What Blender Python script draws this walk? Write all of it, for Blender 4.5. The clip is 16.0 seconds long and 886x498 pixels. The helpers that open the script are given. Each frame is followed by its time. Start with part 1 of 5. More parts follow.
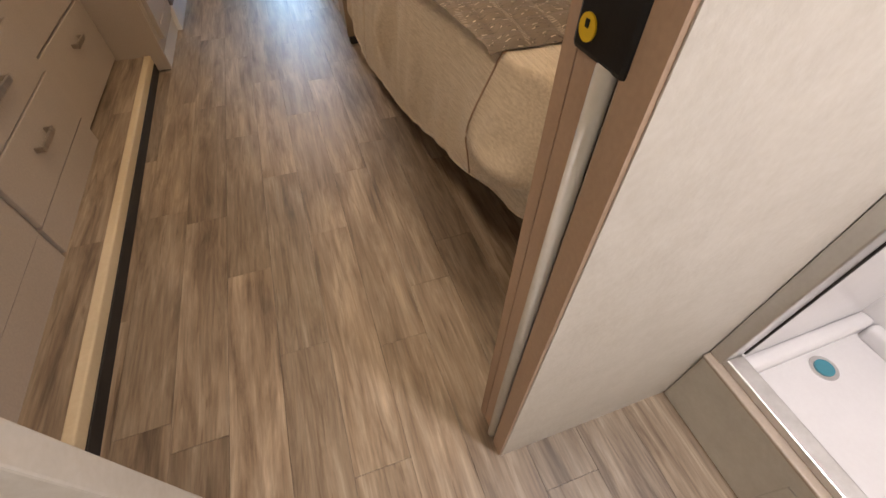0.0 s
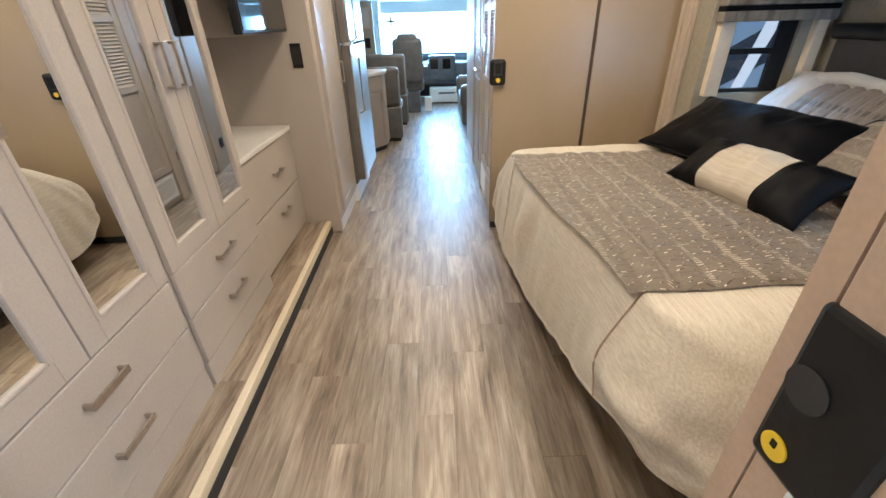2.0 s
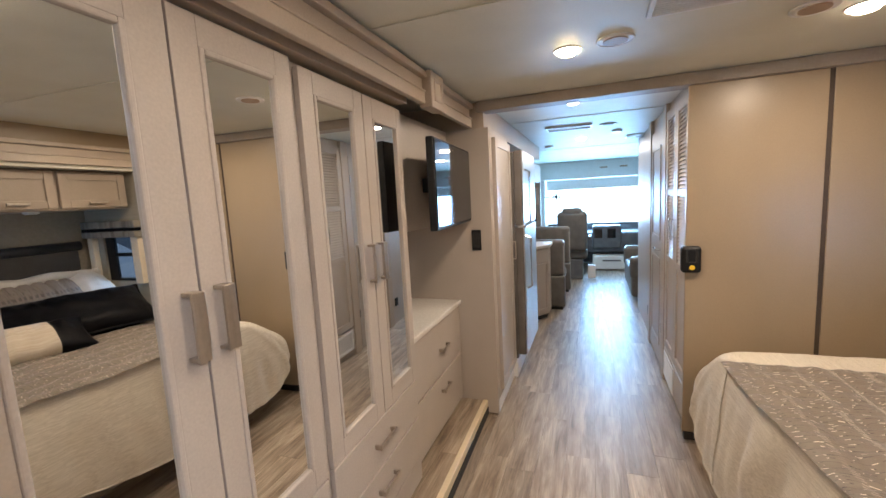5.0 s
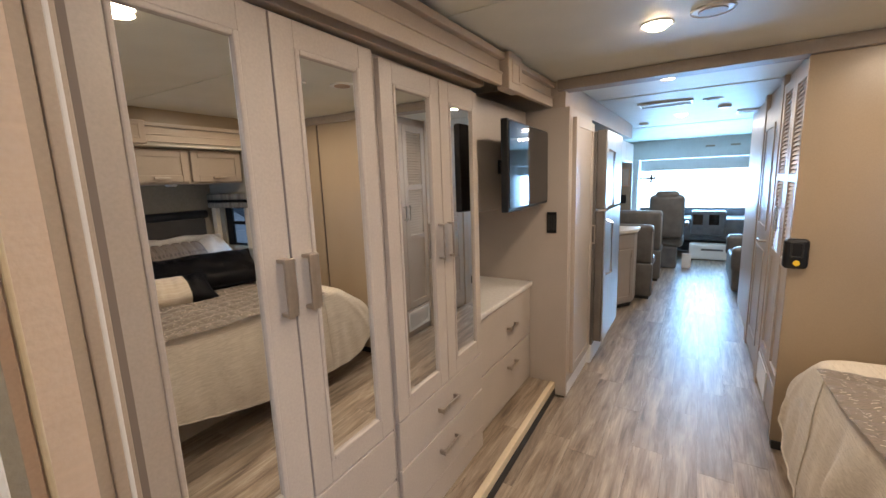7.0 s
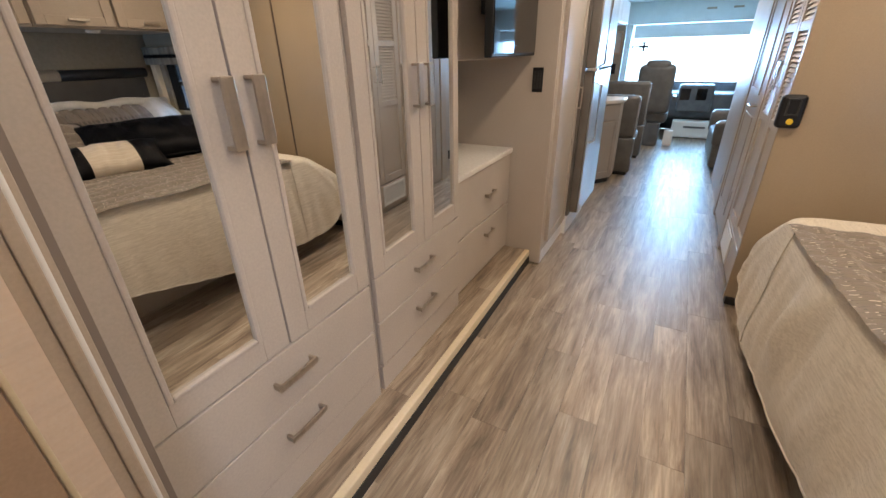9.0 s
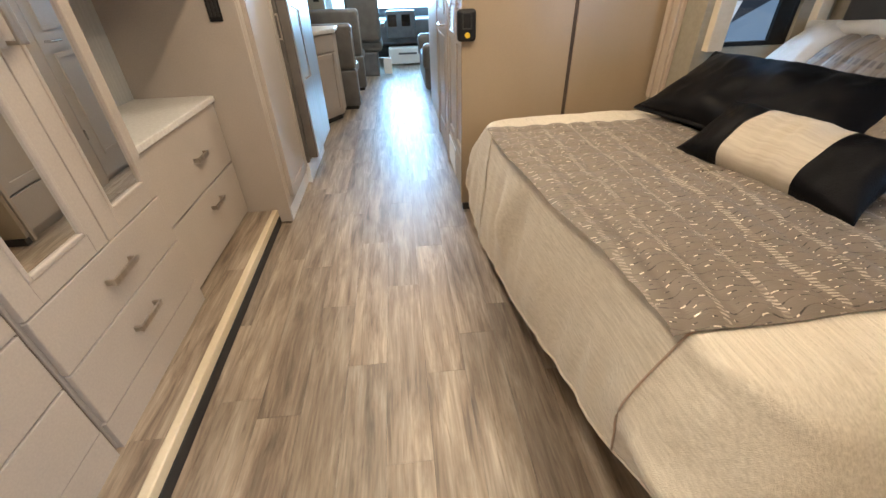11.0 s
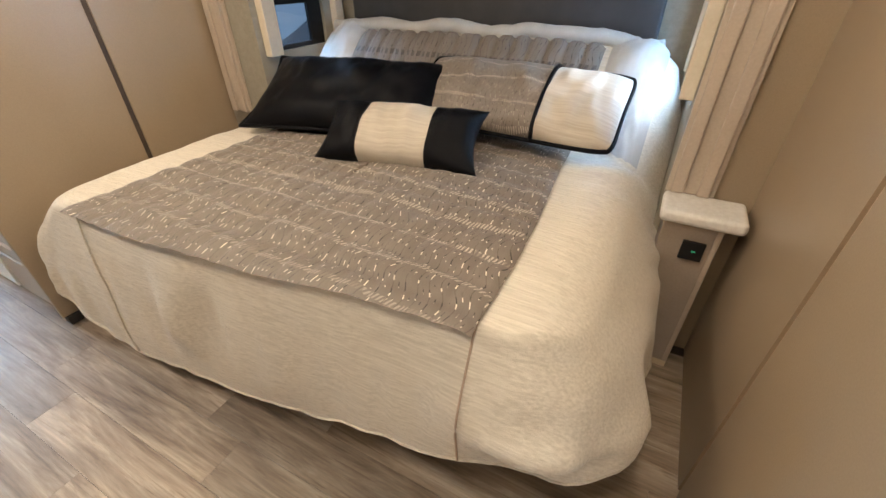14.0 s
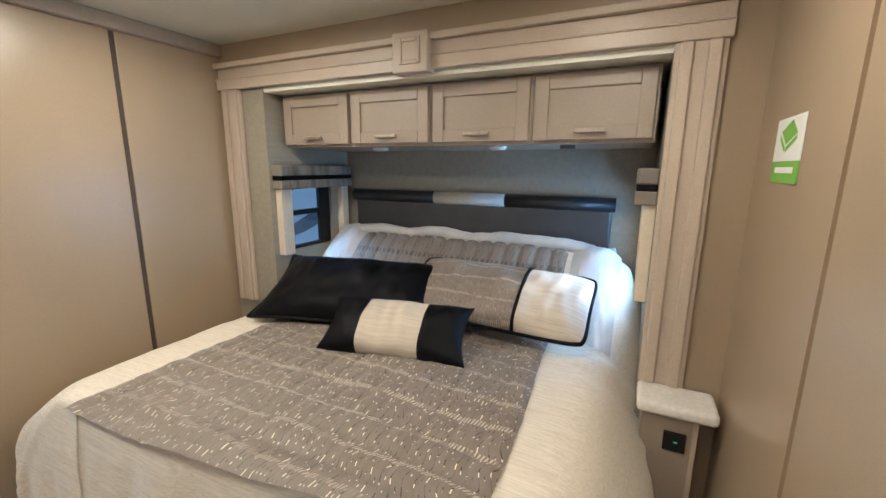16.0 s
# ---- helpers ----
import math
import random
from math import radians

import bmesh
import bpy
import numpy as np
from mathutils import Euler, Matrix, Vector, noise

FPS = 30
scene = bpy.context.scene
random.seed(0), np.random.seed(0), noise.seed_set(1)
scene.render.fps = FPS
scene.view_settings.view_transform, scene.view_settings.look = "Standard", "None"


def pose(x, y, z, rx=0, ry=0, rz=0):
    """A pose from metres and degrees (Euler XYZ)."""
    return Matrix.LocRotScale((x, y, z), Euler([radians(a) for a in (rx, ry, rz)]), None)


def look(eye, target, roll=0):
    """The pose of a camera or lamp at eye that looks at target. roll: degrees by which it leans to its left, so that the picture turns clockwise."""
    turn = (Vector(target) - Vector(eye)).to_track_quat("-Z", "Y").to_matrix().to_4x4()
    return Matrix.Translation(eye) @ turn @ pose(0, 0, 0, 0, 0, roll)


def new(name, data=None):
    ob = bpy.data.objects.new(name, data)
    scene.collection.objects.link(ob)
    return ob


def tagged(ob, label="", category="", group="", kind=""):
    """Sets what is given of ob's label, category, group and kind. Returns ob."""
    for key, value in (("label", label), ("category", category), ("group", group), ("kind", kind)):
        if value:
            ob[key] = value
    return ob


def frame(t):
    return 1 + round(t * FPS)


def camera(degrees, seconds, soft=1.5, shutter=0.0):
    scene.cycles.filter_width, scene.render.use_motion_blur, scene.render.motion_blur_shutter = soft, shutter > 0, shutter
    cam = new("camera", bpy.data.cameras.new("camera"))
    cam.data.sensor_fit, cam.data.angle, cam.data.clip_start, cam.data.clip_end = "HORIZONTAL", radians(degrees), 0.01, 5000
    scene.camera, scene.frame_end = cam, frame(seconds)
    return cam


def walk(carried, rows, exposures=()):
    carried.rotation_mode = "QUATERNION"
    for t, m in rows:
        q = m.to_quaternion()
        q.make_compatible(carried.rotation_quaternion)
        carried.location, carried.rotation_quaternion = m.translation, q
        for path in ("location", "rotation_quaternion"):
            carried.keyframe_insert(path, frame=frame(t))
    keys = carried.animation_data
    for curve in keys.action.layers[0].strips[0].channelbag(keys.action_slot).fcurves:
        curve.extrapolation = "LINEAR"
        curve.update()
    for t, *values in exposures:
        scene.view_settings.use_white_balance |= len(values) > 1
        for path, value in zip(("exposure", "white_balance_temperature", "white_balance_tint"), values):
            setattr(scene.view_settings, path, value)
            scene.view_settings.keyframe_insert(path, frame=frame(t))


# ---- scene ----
cam = camera(94.9, 16.0)
METRES, EYE, TILT, LEAN, TURN = 1.85, 1.24, 0.0, 0.0, -22.4
PATH = [
    (0, (0.054, -0.001, 1.251), (0.487, 1.214, -0.279), 0.4),
    (0.5, (0.042, 0.086, 1.268), (0.32, 1.422, -0.194), 0.3),
    (1, (0.035, 0.171, 1.298), (0.198, 1.634, -0.055), -0.3),
    (1.5, (0.034, 0.177, 1.345), (0.106, 1.772, 0.141), -1.2),
    (2, (0.038, 0.111, 1.409), (0.045, 1.858, 0.436), -1.7),
    (2.5, (0.038, 0.037, 1.459), (0.014, 1.892, 0.712), -1.3),
    (3, (0.033, 0.005, 1.488), (-0.025, 1.914, 0.895), -1.5),
    (3.5, (0.042, 0.001, 1.494), (-0.105, 1.935, 1.005), -1.7),
    (4, (0.027, 0.082, 1.505), (-0.266, 2.018, 1.1), -2.1),
    (4.5, (-0.043, 0.227, 1.52), (-0.528, 2.141, 1.201), -2.6),
    (5, (-0.093, 0.295, 1.54), (-0.785, 2.156, 1.295), -3.1),
    (5.2, (-0.093, 0.302, 1.546), (-0.865, 2.134, 1.331), -3.2),
    (7.5, (0.007, 0.249, 1.555), (-1.071, 1.878, 1.125), -2.2),
    (8, (-0.04, 0.273, 1.503), (-1.069, 1.88, 0.904), -1.4),
    (10.3, (-0.048, 0.409, 1.364), (-0.423, 2.068, 0.312), -1.4),
    (10.5, (-0.037, 0.432, 1.361), (-0.252, 2.106, 0.289), -1.1),
    (11, (0.057, 0.504, 1.342), (0.202, 2.158, 0.227), -1.8),
    (11.5, (0.108, 0.601, 1.333), (0.627, 2.142, 0.168), -2.1),
    (12, (0.15, 0.695, 1.334), (0.972, 2.053, 0.117), -2.2),
    (12.5, (0.185, 0.736, 1.331), (1.242, 1.883, 0.079), -2.0),
    (13, (0.141, 0.777, 1.332), (1.387, 1.728, 0.09), -1.4),
    (13.5, (0.069, 0.801, 1.348), (1.439, 1.616, 0.139), -0.7),
    (14, (0.021, 0.81, 1.353), (1.478, 1.577, 0.217), -0.3),
    (14.5, (0.006, 0.801, 1.375), (1.541, 1.563, 0.343), -0.3),
    (15, (-0.021, 0.794, 1.421), (1.605, 1.59, 0.572), -0.0),
    (15.5, (-0.058, 0.783, 1.474), (1.656, 1.612, 0.861), 0.4),
    (16, (-0.087, 0.781, 1.504), (1.681, 1.626, 1.107), 0.5),
]
walk(cam, [(t, look(eye, target, roll)) for t, eye, target, roll in PATH],
     exposures=[(0, -1.1, 7100, 22), (0.5, -0.95, 6950, 23), (1.0, -0.48, 6350, 18), (1.5, 0.05, 5500, 9),
                (2.5, -0.18, 5700, 11), (3.5, -0.42, 5900, 14), (4, -0.42, 5900, 15), (5, -0.28, 5900, 16),
                (8, -0.44, 5950, 17), (10.5, -0.12, 6000, 12), (11.25, -0.02, 5850, 11), (12, -0.04, 5850, 11),
                (13, -0.16, 5950, 14), (14, -0.02, 5700, 11), (14.5, 0.0, 5500, 10), (16, 0.0, 5150, 8)])

# ---- world and light ----
world = bpy.data.worlds.new("world")
scene.world = world
world.use_nodes = True
wt = world.node_tree
wt.nodes.clear()
w_out = wt.nodes.new("ShaderNodeOutputWorld")
w_bg = wt.nodes.new("ShaderNodeBackground")
w_sky = wt.nodes.new("ShaderNodeTexSky")
w_sky.sky_type = "NISHITA"
w_sky.sun_disc = False
w_sky.sun_elevation = radians(34.5)
w_sky.sun_rotation = radians(169)
w_bg.inputs["Strength"].default_value = 0.15
wt.links.new(w_sky.outputs[0], w_bg.inputs[0])
wt.links.new(w_bg.outputs[0], w_out.inputs[0])


def area_lamp(name, m, sx, sy, power, colour):
    data = bpy.data.lights.new(name, "AREA")
    data.shape, data.size, data.size_y, data.energy, data.color = "RECTANGLE", sx, sy, power, colour
    ob = new(name, data)
    ob.matrix_world = m
    return ob


def spot_lamp(name, x, y, z, power, colour, radius=0.05, spread=180):
    data = bpy.data.lights.new(name, "AREA")
    data.shape, data.size, data.energy, data.color = "DISK", radius * 2, power, colour
    data.spread = radians(spread)
    ob = new(name, data)
    ob.location = (x, y, z)
    return ob


sun_data = bpy.data.lights.new("sun", "SUN")
sun_data.energy, sun_data.angle, sun_data.color = 3.0, radians(0.5), (1.0, 0.95, 0.87)
sun = new("sun", sun_data)
sun.matrix_world = look((1.2, -6, 4.2), (0, 0, 0))

CEIL = 2.15
WARM = (1.0, 0.80, 0.55)
DAY = (0.42, 0.70, 1.0)
# the two at y 0.95 are unseen, added to brighten the near end
for lx, ly, lp in ((-0.19, 2.24, 10.5), (0.84, 2.30, 13.0), (-0.19, 0.95, 6.5), (0.84, 0.95, 8.5)):
    spot_lamp("ceiling_lamp", lx, ly, CEIL - 0.022, lp, WARM)
# the one at y 6.6 has no fixture; added to brighten the front cap
for lx, ly, lp in ((-0.21, 3.3, 10), (-0.21, 5.4, 9), (0.1, 6.6, 22)):
    spot_lamp("front_lamp", lx, ly, CEIL - 0.022, lp, (1.0, 0.86, 0.66))
spot_lamp("bath_lamp", 0.78, -0.38, CEIL - 0.04, 48, (0.95, 0.97, 1.0), 0.09, 180)
area_lamp("windshield_light", look((-0.1, 9.35, 1.35), (-0.1, 0, 0.9)), 1.7, 0.85, 235, (0.30, 0.64, 1.0))
area_lamp("window_light_near", look((1.91, 0.60, 1.2), (1.91, 3, 0.85)), 0.40, 0.44, 9, DAY)
area_lamp("window_light_far", look((1.86, 3.3, 1.9), (1.86, 2.6, 1.2)), 0.4, 0.4, 24, DAY)

# ---- materials ----


def nodes_of(name):
    m = bpy.data.materials.new(name)
    m.use_nodes = True
    nt = m.node_tree
    return m, nt, nt.nodes["Principled BSDF"]


def mottled(name, base, other, rough=0.5, scale=(8, 8, 8), detail=6, bump=0.05, metal=0.0, fine=90.0, contrast=(0.35, 0.7), spec=0.5, sheen=0.0, distort=0.0, rand=0.0, coat=0.0):
    """A surface that goes between two tones in patches, with fine grain in colour and relief."""
    m, nt, bsdf = nodes_of(name)
    tc = nt.nodes.new("ShaderNodeTexCoord")
    mp = nt.nodes.new("ShaderNodeMapping")
    mp.inputs["Scale"].default_value = scale
    n1 = nt.nodes.new("ShaderNodeTexNoise")
    n1.inputs["Scale"].default_value, n1.inputs["Detail"].default_value, n1.inputs["Distortion"].default_value = 1.0, detail, distort
    n2 = nt.nodes.new("ShaderNodeTexNoise")
    n2.inputs["Scale"].default_value, n2.inputs["Detail"].default_value = fine, 4
    ramp = nt.nodes.new("ShaderNodeValToRGB")
    ramp.color_ramp.elements[0].position, ramp.color_ramp.elements[1].position = contrast
    ramp.color_ramp.elements[0].color, ramp.color_ramp.elements[1].color = (*base, 1), (*other, 1)
    mix = nt.nodes.new("ShaderNodeMixRGB")
    mix.blend_type, mix.inputs[0].default_value = "OVERLAY", 0.12
    bp = nt.nodes.new("ShaderNodeBump")
    bp.inputs["Strength"].default_value, bp.inputs["Distance"].default_value = bump, 0.01
    nt.links.new(tc.outputs["Object"], mp.inputs[0])
    nt.links.new(mp.outputs[0], n1.inputs["Vector"])
    nt.links.new(tc.outputs["Object"], n2.inputs["Vector"])
    nt.links.new(n1.outputs["Fac"], ramp.inputs[0])
    nt.links.new(ramp.outputs[0], mix.inputs[1])
    nt.links.new(n2.outputs["Fac"], mix.inputs[2])
    out = mix.outputs[0]
    if rand:
        oi = nt.nodes.new("ShaderNodeObjectInfo")
        hsv = nt.nodes.new("ShaderNodeHueSaturation")
        mr = nt.nodes.new("ShaderNodeMapRange")
        mr.inputs["To Min"].default_value, mr.inputs["To Max"].default_value = 1 - rand, 1 + rand
        nt.links.new(oi.outputs["Random"], mr.inputs[0])
        nt.links.new(mr.outputs[0], hsv.inputs["Value"])
        nt.links.new(out, hsv.inputs["Color"])
        out = hsv.outputs[0]
    nt.links.new(out, bsdf.inputs["Base Color"])
    nt.links.new(n2.outputs["Fac"], bp.inputs["Height"])
    nt.links.new(bp.outputs[0], bsdf.inputs["Normal"])
    bsdf.inputs["Roughness"].default_value, bsdf.inputs["Metallic"].default_value = rough, metal
    bsdf.inputs["Specular IOR Level"].default_value = spec
    bsdf.inputs["Sheen Weight"].default_value = sheen
    bsdf.inputs["Coat Weight"].default_value = coat
    return m


def plank_material(name, tones, rough, rand=0.22):
    """Printed vinyl planks: long streaks down the board, with each board's own shift and tone."""
    m, nt, bsdf = nodes_of(name)
    tc = nt.nodes.new("ShaderNodeTexCoord")
    oi = nt.nodes.new("ShaderNodeObjectInfo")
    sh = nt.nodes.new("ShaderNodeVectorMath")
    sh.operation = "MULTIPLY_ADD"
    comb = nt.nodes.new("ShaderNodeCombineXYZ")
    for k in range(3):
        nt.links.new(oi.outputs["Random"], comb.inputs[k])
    sh.inputs[1].default_value = (37.0, 53.0, 11.0)
    nt.links.new(comb.outputs[0], sh.inputs[0])
    nt.links.new(tc.outputs["Object"], sh.inputs[2])
    mp = nt.nodes.new("ShaderNodeMapping")
    mp.inputs["Scale"].default_value = (19, 2.1, 1)
    n1 = nt.nodes.new("ShaderNodeTexNoise")
    n1.inputs["Scale"].default_value, n1.inputs["Detail"].default_value, n1.inputs["Distortion"].default_value = 1.0, 10, 0.45
    n1.inputs["Roughness"].default_value = 0.64
    mp2 = nt.nodes.new("ShaderNodeMapping")
    mp2.inputs["Scale"].default_value = (120, 6, 1)
    n2 = nt.nodes.new("ShaderNodeTexNoise")
    n2.inputs["Scale"].default_value, n2.inputs["Detail"].default_value = 1.0, 5
    ramp = nt.nodes.new("ShaderNodeValToRGB")
    cr = ramp.color_ramp
    cr.elements[0].position, cr.elements[0].color = 0.31, (*tones[0], 1)
    cr.elements[1].position, cr.elements[1].color = 0.70, (*tones[3], 1)
    for p, c in ((0.43, tones[1]), (0.56, tones[2])):
        cr.elements.new(p).color = (*c, 1)
    mix = nt.nodes.new("ShaderNodeMixRGB")
    mix.blend_type, mix.inputs[0].default_value = "OVERLAY", 0.46
    hsv = nt.nodes.new("ShaderNodeHueSaturation")
    mr = nt.nodes.new("ShaderNodeMapRange")
    mr.inputs["To Min"].default_value, mr.inputs["To Max"].default_value = 1 - rand, 1 + rand
    bp = nt.nodes.new("ShaderNodeBump")
    bp.inputs["Strength"].default_value, bp.inputs["Distance"].default_value = 0.06, 0.004
    nt.links.new(sh.outputs[0], mp.inputs[0])
    nt.links.new(sh.outputs[0], mp2.inputs[0])
    nt.links.new(mp.outputs[0], n1.inputs["Vector"])
    nt.links.new(mp2.outputs[0], n2.inputs["Vector"])
    nt.links.new(n1.outputs["Fac"], ramp.inputs[0])
    nt.links.new(ramp.outputs[0], mix.inputs[1])
    nt.links.new(n2.outputs["Fac"], mix.inputs[2])
    nt.links.new(oi.outputs["Random"], mr.inputs[0])
    nt.links.new(mr.outputs[0], hsv.inputs["Value"])
    # thin dark grain lines and a few knots
    mp3 = nt.nodes.new("ShaderNodeMapping")
    mp3.inputs["Scale"].default_value = (55, 3.2, 1)
    n3 = nt.nodes.new("ShaderNodeTexNoise")
    n3.inputs["Scale"].default_value, n3.inputs["Detail"].default_value, n3.inputs["Distortion"].default_value = 1.0, 3, 1.4
    r3 = nt.nodes.new("ShaderNodeValToRGB")
    r3.color_ramp.elements[0].position, r3.color_ramp.elements[1].position = 0.60, 0.72
    r3.color_ramp.elements[0].color, r3.color_ramp.elements[1].color = (1, 1, 1, 1), (0.64, 0.585, 0.53, 1)
    mul = nt.nodes.new("ShaderNodeMixRGB")
    mul.blend_type, mul.inputs[0].default_value = "MULTIPLY", 1.0
    nt.links.new(sh.outputs[0], mp3.inputs[0])
    nt.links.new(mp3.outputs[0], n3.inputs["Vector"])
    nt.links.new(n3.outputs["Fac"], r3.inputs[0])
    nt.links.new(mix.outputs[0], mul.inputs[1])
    nt.links.new(r3.outputs[0], mul.inputs[2])
    nt.links.new(mul.outputs[0], hsv.inputs["Color"])
    nt.links.new(hsv.outputs[0], bsdf.inputs["Base Color"])
    nt.links.new(n2.outputs["Fac"], bp.inputs["Height"])
    nt.links.new(bp.outputs[0], bsdf.inputs["Normal"])
    bsdf.inputs["Roughness"].default_value = rough
    bsdf.inputs["Coat Weight"].default_value, bsdf.inputs["Coat Roughness"].default_value = 0.9, 0.5
    return m


def plain(name, colour, rough=0.5, metal=0.0, emit=None, power=1.0, transmission=0.0):
    m, nt, bsdf = nodes_of(name)
    bsdf.inputs["Base Color"].default_value = (*colour, 1)
    bsdf.inputs["Roughness"].default_value, bsdf.inputs["Metallic"].default_value = rough, metal
    bsdf.inputs["Transmission Weight"].default_value = transmission
    if emit:
        bsdf.inputs["Emission Color"].default_value, bsdf.inputs["Emission Strength"].default_value = (*emit, 1), power
    return m


